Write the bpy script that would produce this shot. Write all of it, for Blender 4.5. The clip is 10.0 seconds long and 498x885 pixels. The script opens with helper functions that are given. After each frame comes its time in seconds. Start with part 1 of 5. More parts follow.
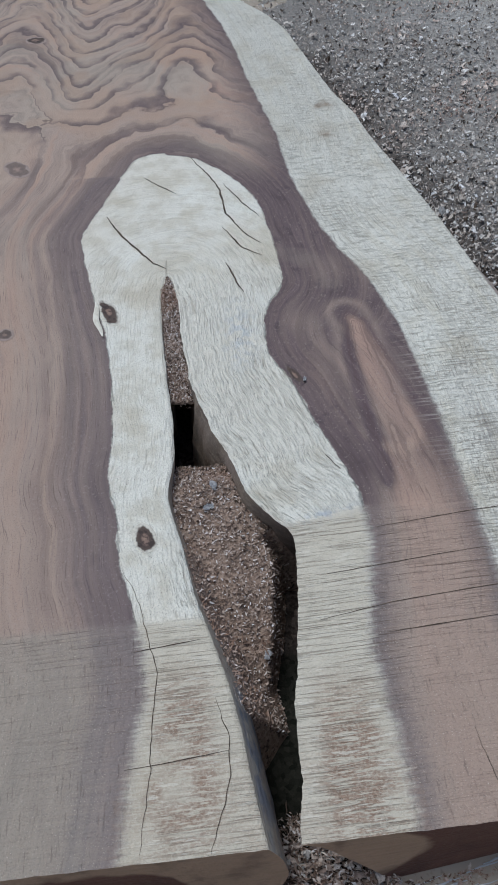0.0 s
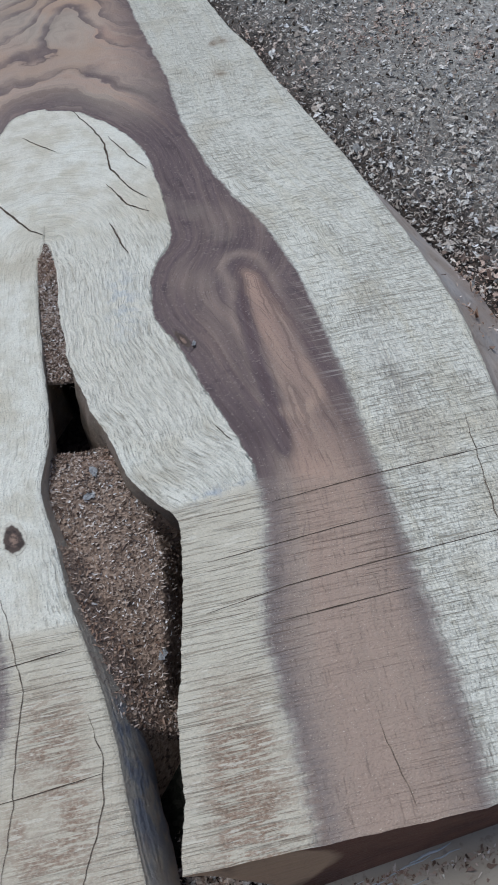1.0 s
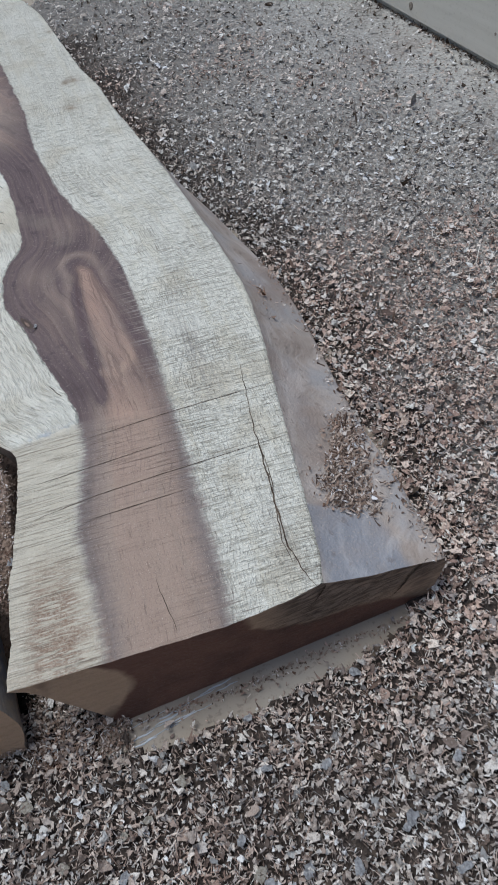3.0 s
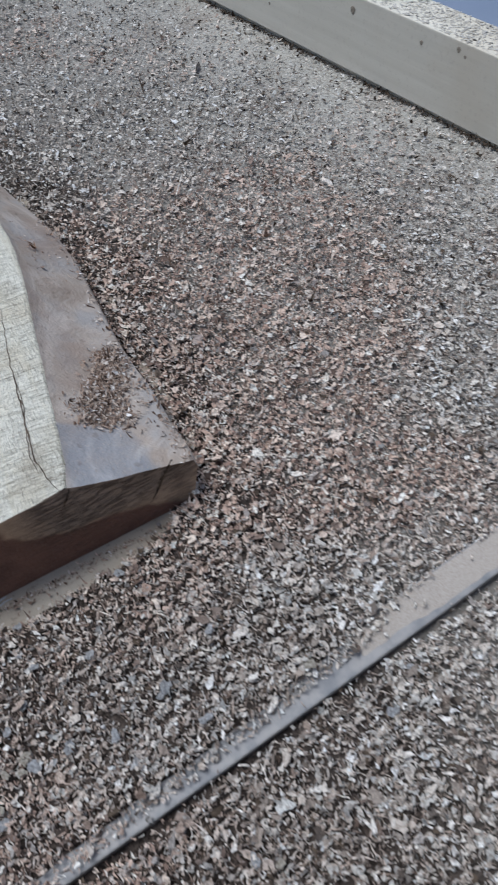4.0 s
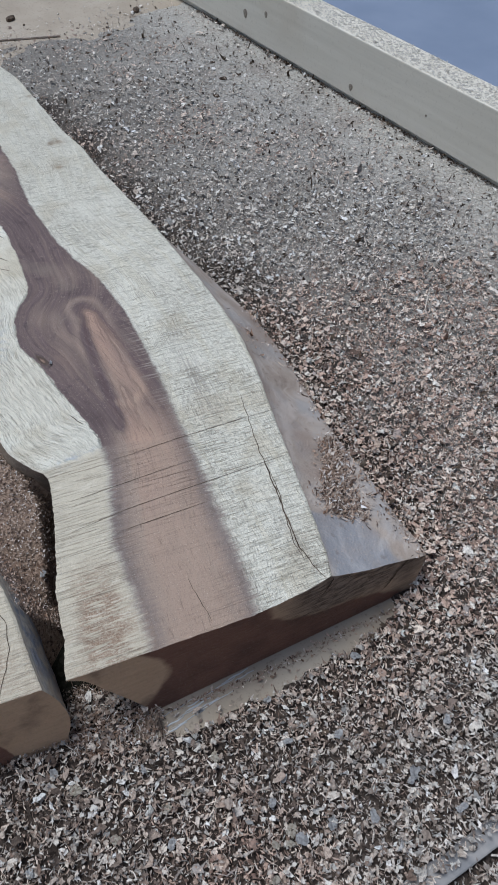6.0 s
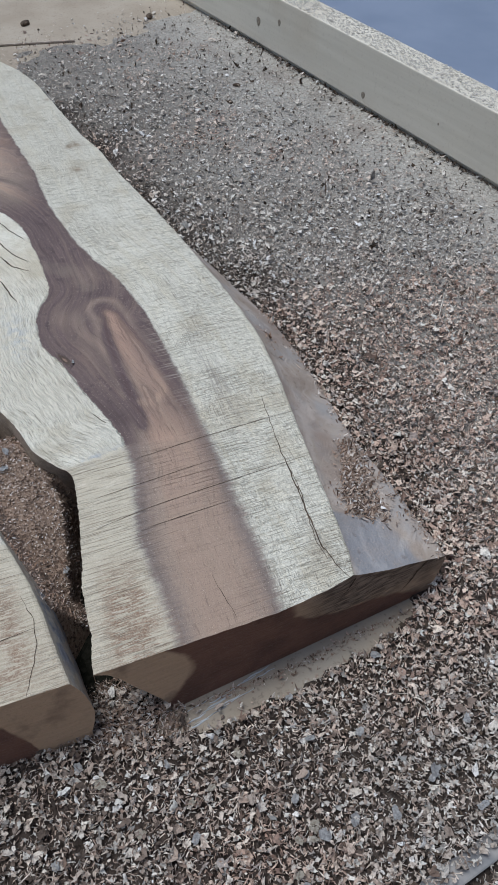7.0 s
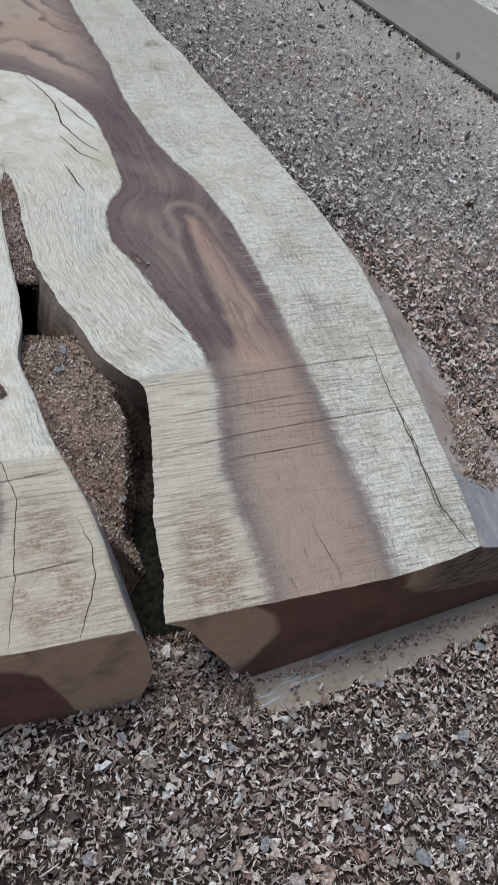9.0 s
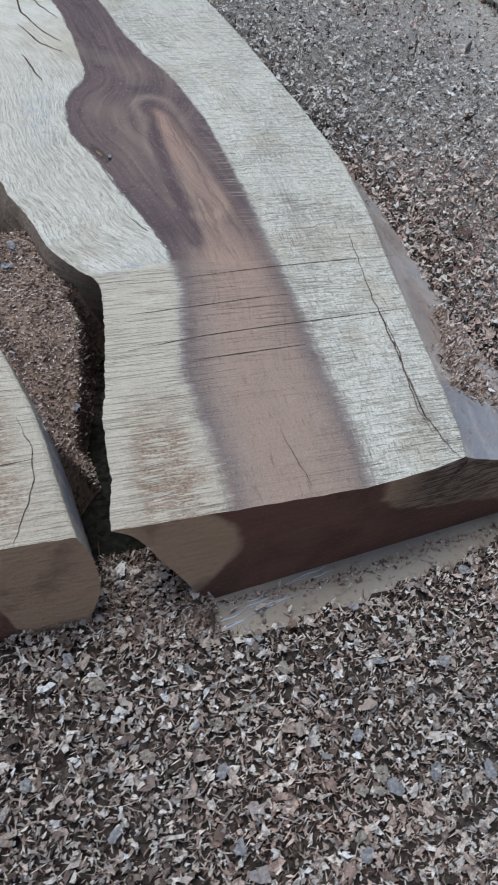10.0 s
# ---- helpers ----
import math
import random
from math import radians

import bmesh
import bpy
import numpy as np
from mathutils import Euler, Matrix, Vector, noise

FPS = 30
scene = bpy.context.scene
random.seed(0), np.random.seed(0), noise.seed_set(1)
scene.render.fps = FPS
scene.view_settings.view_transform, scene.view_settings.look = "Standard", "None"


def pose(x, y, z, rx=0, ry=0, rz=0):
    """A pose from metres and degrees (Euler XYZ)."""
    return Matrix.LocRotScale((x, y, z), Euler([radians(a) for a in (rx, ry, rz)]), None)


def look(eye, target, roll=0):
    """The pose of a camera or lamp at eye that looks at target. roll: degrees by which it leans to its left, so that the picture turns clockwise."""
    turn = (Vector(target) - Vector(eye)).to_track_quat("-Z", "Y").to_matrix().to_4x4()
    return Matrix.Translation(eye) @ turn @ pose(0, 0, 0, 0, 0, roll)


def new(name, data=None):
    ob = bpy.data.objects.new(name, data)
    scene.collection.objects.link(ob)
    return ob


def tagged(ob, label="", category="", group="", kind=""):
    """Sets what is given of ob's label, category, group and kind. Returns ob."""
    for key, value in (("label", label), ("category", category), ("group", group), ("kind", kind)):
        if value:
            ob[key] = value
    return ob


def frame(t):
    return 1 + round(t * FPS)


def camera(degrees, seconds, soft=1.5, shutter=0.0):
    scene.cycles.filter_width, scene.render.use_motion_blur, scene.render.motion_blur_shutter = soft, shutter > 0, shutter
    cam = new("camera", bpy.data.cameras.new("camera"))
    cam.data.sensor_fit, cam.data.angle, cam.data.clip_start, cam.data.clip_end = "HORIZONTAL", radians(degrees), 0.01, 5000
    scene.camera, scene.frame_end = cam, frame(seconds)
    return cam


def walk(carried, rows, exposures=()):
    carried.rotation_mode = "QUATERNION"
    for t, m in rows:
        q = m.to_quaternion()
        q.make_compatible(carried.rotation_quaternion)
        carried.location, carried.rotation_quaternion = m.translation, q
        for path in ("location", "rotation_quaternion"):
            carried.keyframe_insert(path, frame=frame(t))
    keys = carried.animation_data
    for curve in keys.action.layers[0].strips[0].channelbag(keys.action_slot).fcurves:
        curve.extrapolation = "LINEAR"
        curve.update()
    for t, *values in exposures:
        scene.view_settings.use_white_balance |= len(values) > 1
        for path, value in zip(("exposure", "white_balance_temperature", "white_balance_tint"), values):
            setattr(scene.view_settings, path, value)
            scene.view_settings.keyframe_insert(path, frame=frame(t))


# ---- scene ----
# ---- camera and its path ----
cam = camera(39.86, 10.0, 1.5, 0.2)
PATH = [
    (0, (-0.0248, -0.0808, 0.7974), (0.0160, 0.8918, -0.4724), -3.44),
    (0.3, (-0.0123, -0.0639, 0.7547), (0.0124, 0.9007, -0.5216), -6.39),
    (0.5, (0.0194, -0.0611, 0.7562), (0.0707, 0.8853, -0.5329), -5.86),
    (0.8, (0.0752, -0.0507, 0.7283), (0.1139, 0.8703, -0.5794), -8.07),
    (1, (0.0914, -0.0414, 0.7234), (0.1499, 0.8726, -0.5885), -7.67),
    (1.2, (0.1200, -0.0339, 0.7443), (0.1500, 0.8787, -0.5696), -9.37),
    (1.5, (0.1185, -0.0072, 0.7426), (0.1890, 0.9037, -0.5709), -7.56),
    (1.8, (0.1865, 0.0036, 0.7940), (0.3005, 0.8876, -0.5347), -5.88),
    (2, (0.2172, -0.0665, 0.8096), (0.2995, 0.8574, -0.4941), -8.99),
    (2.2, (0.2317, -0.1456, 0.8043), (0.3431, 0.7884, -0.4900), -8.57),
    (3.3, (0.2241, -0.3408, 0.8410), (0.4288, 0.5712, -0.4576), -4.92),
    (3.5, (0.3178, -0.4049, 0.8206), (0.5645, 0.5044, -0.4725), -5.49),
    (3.7, (0.3723, -0.4247, 0.8034), (0.6648, 0.4610, -0.4967), -5.20),
    (4, (0.3930, -0.4709, 0.8129), (0.7345, 0.3963, -0.4876), -3.57),
    (4.2, (0.4102, -0.5342, 0.8223), (0.7881, 0.3202, -0.4766), -1.71),
    (4.5, (0.3626, -0.5352, 0.8383), (0.7768, 0.2969, -0.4640), 1.37),
    (4.7, (0.3293, -0.5335, 0.8325), (0.7500, 0.2991, -0.4674), 1.89),
    (5, (0.2794, -0.4955, 0.8753), (0.7163, 0.3302, -0.4237), 3.26),
    (5.2, (0.2580, -0.4881, 0.9032), (0.6662, 0.3806, -0.3769), 0.94),
    (5.5, (0.1505, -0.4171, 0.9016), (0.5666, 0.4716, -0.3622), 3.76),
    (5.6, (0.1148, -0.3912, 0.9062), (0.5127, 0.5145, -0.3513), 3.36),
    (5.8, (0.0814, -0.3694, 0.9325), (0.4764, 0.5614, -0.3075), 3.37),
    (6, (0.0810, -0.3366, 0.9228), (0.4634, 0.6007, -0.3162), 2.38),
    (6.2, (0.0651, -0.3219, 0.9347), (0.4554, 0.6138, -0.3031), 3.08),
    (7.3, (0.0414, -0.3413, 0.9168), (0.4342, 0.6084, -0.3095), 3.23),
    (7.5, (0.0415, -0.3426, 0.9126), (0.4337, 0.6092, -0.3122), 3.14),
    (8, (0.0288, -0.3639, 0.9112), (0.4365, 0.5897, -0.3071), 4.18),
    (8.2, (0.0358, -0.3664, 0.9079), (0.4476, 0.5853, -0.3106), 4.55),
    (8.5, (-0.0217, -0.3030, 0.8424), (0.4090, 0.6405, -0.3758), 7.81),
    (8.7, (-0.0502, -0.2661, 0.8102), (0.3781, 0.6813, -0.4060), 9.85),
    (9, (-0.0789, -0.2566, 0.7278), (0.3622, 0.6700, -0.4997), 13.21),
    (9.2, (-0.0683, -0.2653, 0.6904), (0.3700, 0.6483, -0.5477), 13.34),
    (9.5, (-0.0339, -0.2754, 0.6734), (0.4026, 0.6205, -0.5783), 13.74),
    (9.8, (-0.0210, -0.2728, 0.6505), (0.4316, 0.5993, -0.6123), 15.39),
    (10, (-0.0337, -0.2733, 0.6399), (0.4014, 0.5840, -0.6391), 14.67),
]
walk(cam, [(t, look(eye, target, roll)) for t, eye, target, roll in PATH],
     [(0.0, -0.09, 5570, 7), (2.0, -0.09, 5640, 7), (3.5, 0.06, 5680, 7), (4.5, 0.16, 5660, 7), (5.5, 0.1, 5680, 7), (7.5, 0.02, 5850, 7), (9.0, 0.0, 5830, 7), (10.0, 0.02, 5600, 7)])

# ---- light ----
SUN_ELEVATION, SUN_AZIMUTH = 68, -40
world = bpy.data.worlds.new("sky")
scene.world = world
world.use_nodes = True
sky = world.node_tree.nodes.new("ShaderNodeTexSky")
sky.sky_type, sky.sun_disc = "NISHITA", False
sky.dust_density, sky.air_density = 2.5, 1.0
sky.sun_elevation, sky.sun_rotation = radians(SUN_ELEVATION), radians(SUN_AZIMUTH)
world.node_tree.links.new(sky.outputs[0], world.node_tree.nodes["Background"].inputs[0])
world.node_tree.nodes["Background"].inputs[1].default_value = 0.098
sun = new("sun", bpy.data.lights.new("sun", "SUN"))
sun.data.energy, sun.data.angle, sun.data.color = 2.15, radians(28), (1.0, 0.985, 0.96)
sun_way = Vector((math.sin(radians(SUN_AZIMUTH)) * math.cos(radians(SUN_ELEVATION)),
                  math.cos(radians(SUN_AZIMUTH)) * math.cos(radians(SUN_ELEVATION)), math.sin(radians(SUN_ELEVATION))))
sun.matrix_world = look(sun_way * 10, (0, 0, 0))


# ---- node shorthand ----
class Nodes:
    """A material being wired; every method returns an output socket."""

    def __init__(self, name, rough=0.8):
        self.mat = bpy.data.materials.new(name)
        self.mat.use_nodes = True
        self.t = self.mat.node_tree
        self.b = self.t.nodes["Principled BSDF"]
        self.b.inputs["Roughness"].default_value = rough
        self.b.inputs["Specular IOR Level"].default_value = 0.25
        self.pos = self.t.nodes.new("ShaderNodeTexCoord").outputs["Object"]

    def put(self, socket, value):
        if hasattr(value, "is_output"):
            self.t.links.new(value, socket)
        elif isinstance(value, tuple) and len(value) == 3 and socket.type == "RGBA":
            socket.default_value = (*value, 1)
        else:
            socket.default_value = value

    def attr(self, name):
        n = self.t.nodes.new("ShaderNodeAttribute")
        n.attribute_name = name
        return n.outputs["Fac"]

    def math(self, op, a, b=0.0, clamp=False):
        n = self.t.nodes.new("ShaderNodeMath")
        n.operation, n.use_clamp = op, clamp
        self.put(n.inputs[0], a), self.put(n.inputs[1], b)
        return n.outputs[0]

    def vec(self, x, y, z=0.0):
        n = self.t.nodes.new("ShaderNodeCombineXYZ")
        for s, v in zip(n.inputs, (x, y, z)):
            self.put(s, v)
        return n.outputs[0]

    def split(self, v):
        n = self.t.nodes.new("ShaderNodeSeparateXYZ")
        self.put(n.inputs[0], v)
        return n.outputs

    def noise(self, scale, detail=3.0, rough=0.55, vector=None, distort=0.0):
        n = self.t.nodes.new("ShaderNodeTexNoise")
        n.inputs["Scale"].default_value, n.inputs["Detail"].default_value = scale, detail
        n.inputs["Roughness"].default_value, n.inputs["Distortion"].default_value = rough, distort
        self.put(n.inputs["Vector"], self.pos if vector is None else vector)
        return n.outputs["Fac"]

    def voronoi(self, scale, vector=None, out="Distance"):
        n = self.t.nodes.new("ShaderNodeTexVoronoi")
        n.inputs["Scale"].default_value = scale
        self.put(n.inputs["Vector"], self.pos if vector is None else vector)
        return n.outputs[out]

    def step(self, v, lo, hi, a=0.0, b=1.0):
        n = self.t.nodes.new("ShaderNodeMapRange")
        n.interpolation_type = "SMOOTHSTEP"
        self.put(n.inputs["Value"], v)
        for k, x in (("From Min", lo), ("From Max", hi), ("To Min", a), ("To Max", b)):
            n.inputs[k].default_value = x
        return n.outputs[0]

    def ramp(self, v, *stops):
        n = self.t.nodes.new("ShaderNodeValToRGB")
        e = n.color_ramp.elements
        while len(e) < len(stops):
            e.new(0.5)
        for k, (p, c) in zip(e, stops):
            k.position, k.color = p, (*c, 1)
        self.put(n.inputs[0], v)
        return n.outputs[0]

    def mix(self, f, a, b, blend="MIX"):
        n = self.t.nodes.new("ShaderNodeMix")
        n.data_type, n.blend_type = "RGBA", blend
        self.put(n.inputs[0], f), self.put(n.inputs[6], a), self.put(n.inputs[7], b)
        return n.outputs[2]

    def bump(self, height, strength=0.5, distance=0.002, base=None):
        n = self.t.nodes.new("ShaderNodeBump")
        n.inputs["Strength"].default_value, n.inputs["Distance"].default_value = strength, distance
        self.put(n.inputs["Height"], height)
        if base is not None:
            self.put(n.inputs["Normal"], base)
        return n.outputs[0]

    def done(self, colour, normal=None, rough=None):
        self.put(self.b.inputs["Base Color"], colour)
        if normal is not None:
            self.put(self.b.inputs["Normal"], normal)
        if rough is not None:
            self.put(self.b.inputs["Roughness"], rough)
        return self.mat


# ---- materials ----
TAN, ORANGE, PURPLE = (0.395, 0.298, 0.228), (0.44, 0.292, 0.212), (0.082, 0.058, 0.057)
SAP, SAP_GREY = (0.735, 0.68, 0.555), (0.49, 0.455, 0.375)


def make_board_face():
    """Sawn top of the slab: dark heartwood, pale sapwood, saw marks, flecks."""
    n = Nodes("sawn_slab_wood", 0.82)
    x, y, z = n.split(n.pos)
    dp, ds, ring, saw, dusk = (n.attr(a) for a in ("dp", "ds", "ring", "saw", "dusk"))
    def mid(v, k):
        return n.math("MULTIPLY", n.math("SUBTRACT", v, 0.5), k)
    def plus(*v):
        out = v[0]
        for w in v[1:]:
            out = n.math("ADD", out, w)
        return out
    def times(*v):
        out = v[0]
        for w in v[1:]:
            out = n.math("MULTIPLY", out, w)
        return out
    def grainy(a, b, shift, detail=3, along=None):
        return n.noise(1.0, detail, 0.6, n.vec(n.math("MULTIPLY", ring if along is None else along, a), n.math("MULTIPLY", y, b), shift))
    wob = plus(mid(n.noise(28, 3), 0.012), mid(n.noise(150, 2), 0.004), mid(n.noise(500, 2), 0.0022))
    jag = times(mid(n.noise(1.0, 3, 0.65, n.vec(n.math("MULTIPLY", x, 14), n.math("MULTIPLY", n.math("ADD", y, n.math("MULTIPLY", x, -0.03)), 250), 27)), 1.0), saw)
    wob = plus(wob, times(jag, 0.022))
    dpw, dsw = n.math("ADD", dp, wob), n.math("ADD", ds, wob)
    crisp = n.math("SUBTRACT", 1.0, n.math("MULTIPLY", saw, 0.85))
    blur = n.math("MULTIPLY", saw, 0.85)
    pale = plus(times(n.step(dpw, -0.0012, 0.0016), crisp), times(n.step(dpw, -0.008, 0.010), blur))
    sap = plus(times(n.step(dsw, -0.0025, 0.003), crisp), times(n.step(dsw, -0.010, 0.011), blur))
    light = n.math("MAXIMUM", pale, sap)
    # heartwood: warped growth layers, dark on one side and fading outward
    far_up = n.step(y, 0.98, 1.3)
    warp = plus(ring, times(mid(n.noise(3.8, 2), 0.14), far_up), times(mid(n.noise(8, 2), 0.11), far_up), times(mid(n.noise(19, 3), 0.07), far_up), mid(n.noise(1.0, 3, 0.55, n.vec(n.math("MULTIPLY", x, 24), n.math("MULTIPLY", y, 5), 0)), 0.02))
    broad = grainy(30, 1.5, 0, 3, warp)
    fine = grainy(190, 9, 3, 4, warp)
    hair = grainy(700, 22, 8, 2, warp)
    heart = n.ramp(n.math("ADD", broad, n.math("MULTIPLY", n.attr("warm"), 0.3)), (0.36, (0.245, 0.18, 0.14)), (0.52, TAN), (0.66, (0.42, 0.285, 0.205)), (0.74, ORANGE))
    heart = n.mix(times(n.step(n.noise(4.5, 3), 0.45, 0.65, 0.0, 0.4), n.step(y, 0.6, 1.1, 0.35, 1.0)), heart, (0.40, 0.345, 0.262))
    heart = n.mix(times(n.step(fine, 0.46, 0.72, 0.0, 0.35), n.step(y, 1.3, 0.9, 0.5, 1.0)), heart, (0.20, 0.145, 0.125))
    heart = n.mix(times(far_up, n.step(n.noise(6.5, 3), 0.46, 0.6, 0.0, 0.55)), heart, (0.40, 0.27, 0.18))
    heart = n.mix(times(n.step(x, -0.12, -0.2), n.step(grainy(22, 1.2, 31, 2, warp), 0.45, 0.65, 0.0, 0.5)), heart, (0.44, 0.315, 0.228))
    layer = n.math("FRACT", plus(n.math("MULTIPLY", warp, 13), mid(n.noise(3.0, 2), 1.6)))
    shade = times(n.step(layer, 0.55, 0.05), n.step(layer, 0.0, 0.05), n.step(n.noise(7.5, 2), 0.38, 0.54, 0.1, 1.0), n.step(y, 0.95, 1.2, 0.25, 1.0))
    heart = n.mix(n.math("MULTIPLY", shade, 0.8), heart, (0.105, 0.075, 0.076))
    thread = times(n.step(layer, 0.06, 0.025), n.step(layer, 0.0, 0.01), n.step(n.noise(9, 2), 0.42, 0.54), n.step(y, 0.9, 1.2, 0.1, 0.5))
    heart = n.mix(thread, heart, (0.06, 0.04, 0.042))
    # purple heartwood
    streak = grainy(62, 2.2, 11, 3, warp)
    gloom = n.math("ADD", plus(dusk, times(jag, n.step(dusk, 0.05, 0.3), 1.1)), times(mid(streak, 1.0), n.step(dusk, 0.05, 0.3), n.step(x, -0.1, -0.17, 1.0, 2.0)), True)
    violet = n.mix(n.step(fine, 0.15, 0.9), PURPLE, (0.185, 0.134, 0.125))
    violet = n.mix(n.step(streak, 0.54, 0.72, 0.0, 0.5), violet, (0.20, 0.15, 0.13))
    violet = n.mix(n.step(n.noise(45, 4), 0.56, 0.7, 0.0, 0.5), violet, (0.06, 0.045, 0.05))
    violet = n.mix(n.step(x, -0.1, -0.16, 0.0, 0.3), violet, n.mix(streak, (0.15, 0.125, 0.125), (0.34, 0.27, 0.225)))
    heart = n.mix(gloom, heart, violet)
    loop = n.attr("loop")
    nest = n.noise(1.0, 2, 0.6, n.vec(n.math("MULTIPLY", n.math("ADD", loop, mid(n.noise(30, 2), 0.5)), 5.0), n.math("MULTIPLY", y, 6), 21))
    nest = times(n.step(nest, 0.5, 0.62), n.step(loop, 2.6, 1.2), n.step(y, 0.3, 0.42))
    heart = n.mix(n.math("MULTIPLY", nest, 0.42), heart, (0.11, 0.07, 0.066))
    rim_dark = times(n.step(loop, 0.95, 1.15), n.step(loop, 1.75, 1.3), n.step(y, 0.36, 0.45))
    heart = n.mix(n.math("MULTIPLY", rim_dark, 0.35), heart, (0.085, 0.05, 0.055))
    heart = n.mix(times(n.step(hair, 0.58, 0.68, 0.0, 0.45), n.step(y, 1.3, 0.9, 0.35, 1.0)), heart, (0.08, 0.054, 0.05))
    heart = n.mix(n.step(n.noise(330, 2), 0.60, 0.70, 0.0, 0.3), heart, (0.40, 0.33, 0.28))
    # sawn heartwood is duller and dusty
    dusty = times(saw, n.step(y, 0.42, 0.10, 0.22, 0.7))
    dull = n.mix(n.noise(1.0, 3, 0.6, n.vec(n.math("MULTIPLY", x, 55), n.math("MULTIPLY", y, 9), 4)), (0.405, 0.312, 0.24), (0.30, 0.227, 0.175))
    dull = n.mix(n.step(x, -0.14, -0.2, 0.0, 0.9), dull, n.mix(n.noise(1.0, 3, 0.6, n.vec(n.math("MULTIPLY", x, 30), n.math("MULTIPLY", y, 5), 9)), (0.24, 0.215, 0.172), (0.43, 0.378, 0.285)))
    heart = n.mix(dusty, heart, n.mix(times(gloom, n.step(x, -0.15, -0.22, 0.8, 0.35)), dull, n.mix(fine, (0.18, 0.15, 0.138), (0.275, 0.235, 0.208))))
    # sapwood
    swim = n.math("ADD", ring, mid(n.noise(16, 2), 0.014))
    grain = grainy(190, 10, 7, 4, swim)
    fleck = grainy(560, 85, 1, 2, swim)
    flaky = grainy(230, 24, 5, 3, swim)
    check = grainy(900, 24, 4, 2, swim)
    calm = n.math("MAXIMUM", n.step(x, -0.085, -0.115), n.step(y, 0.55, 0.95))
    coarse = n.math("SUBTRACT", 1.0, times(pale, calm, n.step(y, 0.6, 1.0, 0.6, 0.66)))
    rough_part = times(pale, n.math("SUBTRACT", 1.0, saw), coarse)
    white = n.mix(n.math("MAXIMUM", n.step(n.noise(5, 3), 0.35, 0.66), n.math("MULTIPLY", sap, 0.9)), SAP, (0.775, 0.738, 0.62))
    white = n.mix(n.step(n.noise(11, 3), 0.5, 0.68, 0.0, 0.5), white, (0.60, 0.52, 0.37))
    white = n.mix(times(n.step(grain, 0.46, 0.74, 0.0, 0.4), coarse), white, SAP_GREY)
    white = n.mix(times(calm, pale, n.step(n.noise(24, 4, 0.65), 0.42, 0.64, 0.0, 0.55)), white, (0.53, 0.465, 0.34))
    patch = n.step(n.noise(9, 3), 0.42, 0.64, 0.1, 0.95)
    white = n.mix(times(n.step(fleck, 0.55, 0.66, 0.0, 0.55), patch, coarse, n.math("SUBTRACT", 1.0, times(saw, pale, 0.8)), n.math("SUBTRACT", 1.0, times(sap, 0.4))), white, (0.28, 0.235, 0.165))
    white = n.mix(times(n.step(flaky, 0.55, 0.64, 0.0, 0.6), n.step(n.noise(17, 3), 0.4, 0.6), rough_part), white, (0.33, 0.28, 0.20))
    white = n.mix(times(n.step(check, 0.55, 0.64, 0.0, 0.74), sap, patch), white, (0.27, 0.24, 0.175))
    weave = n.noise(1.0, 2, 0.6, n.vec(n.math("MULTIPLY", x, 90), n.math("MULTIPLY", y, 520), 6))
    white = n.mix(times(n.step(weave, 0.48, 0.62, 0.0, 0.7), sap, n.step(n.noise(14, 2), 0.35, 0.6)), white, (0.38, 0.35, 0.275))
    thread_x = n.noise(1.0, 2, 0.6, n.vec(n.math("MULTIPLY", x, 26), n.math("MULTIPLY", n.math("ADD", y, n.math("MULTIPLY", x, -0.03)), 330), 17))
    white = n.mix(times(n.step(thread_x, 0.57, 0.65, 0.0, 0.55), sap, n.step(y, 1.7, 0.95, 0.25, 1.0)), white, (0.33, 0.295, 0.22))
    white = n.mix(times(n.step(n.noise(1.0, 3, 0.6, n.vec(n.math("MULTIPLY", ring, 60), n.math("MULTIPLY", y, 3.5), 19)), 0.5, 0.64, 0.0, 0.35), sap), white, (0.66, 0.595, 0.44))
    white = n.mix(times(n.attr("smear"), n.step(n.noise(1.0, 3, 0.6, n.vec(n.math("MULTIPLY", x, 260), n.math("MULTIPLY", y, 16), 23)), 0.4, 0.6)), white, (0.37, 0.335, 0.29))
    white = n.mix(times(n.step(grainy(420, 5, 13, 1, swim), 0.6, 0.68, 0.0, 0.28), coarse, n.math("SUBTRACT", 1.0, saw)), white, (0.30, 0.25, 0.18))
    white = n.mix(n.step(n.noise(420, 3), 0.42, 0.66, 0.0, 0.2), white, (0.34, 0.30, 0.235))
    white = n.mix(n.step(n.noise(700, 1), 0.69, 0.74, 0.0, 0.7), white, (0.13, 0.10, 0.075))
    white = n.mix(times(n.attr("blue"), n.step(n.noise(90, 3), 0.42, 0.6)), white, (0.35, 0.41, 0.49))
    white = n.mix(times(saw, pale, 0.8), white, n.mix(n.noise(1.0, 3, 0.6, n.vec(n.math("MULTIPLY", x, 70), n.math("MULTIPLY", y, 16), 1)), (0.61, 0.54, 0.41), (0.44, 0.375, 0.27)))
    white = n.mix(times(sap, n.step(y, 0.6, 1.3, 0.0, 0.3)), white, (0.46, 0.43, 0.345))
    # brown stains round faint knots
    white = n.mix(times(n.attr("mark"), n.step(n.noise(55, 3), 0.3, 0.6, 0.35, 1.0)), white, (0.25, 0.18, 0.115))
    # saw kerf lines across the grain
    ys = n.math("ADD", y, n.math("MULTIPLY", x, -0.03))
    wavy = n.math("ADD", ys, mid(n.noise(9, 2), 0.005))
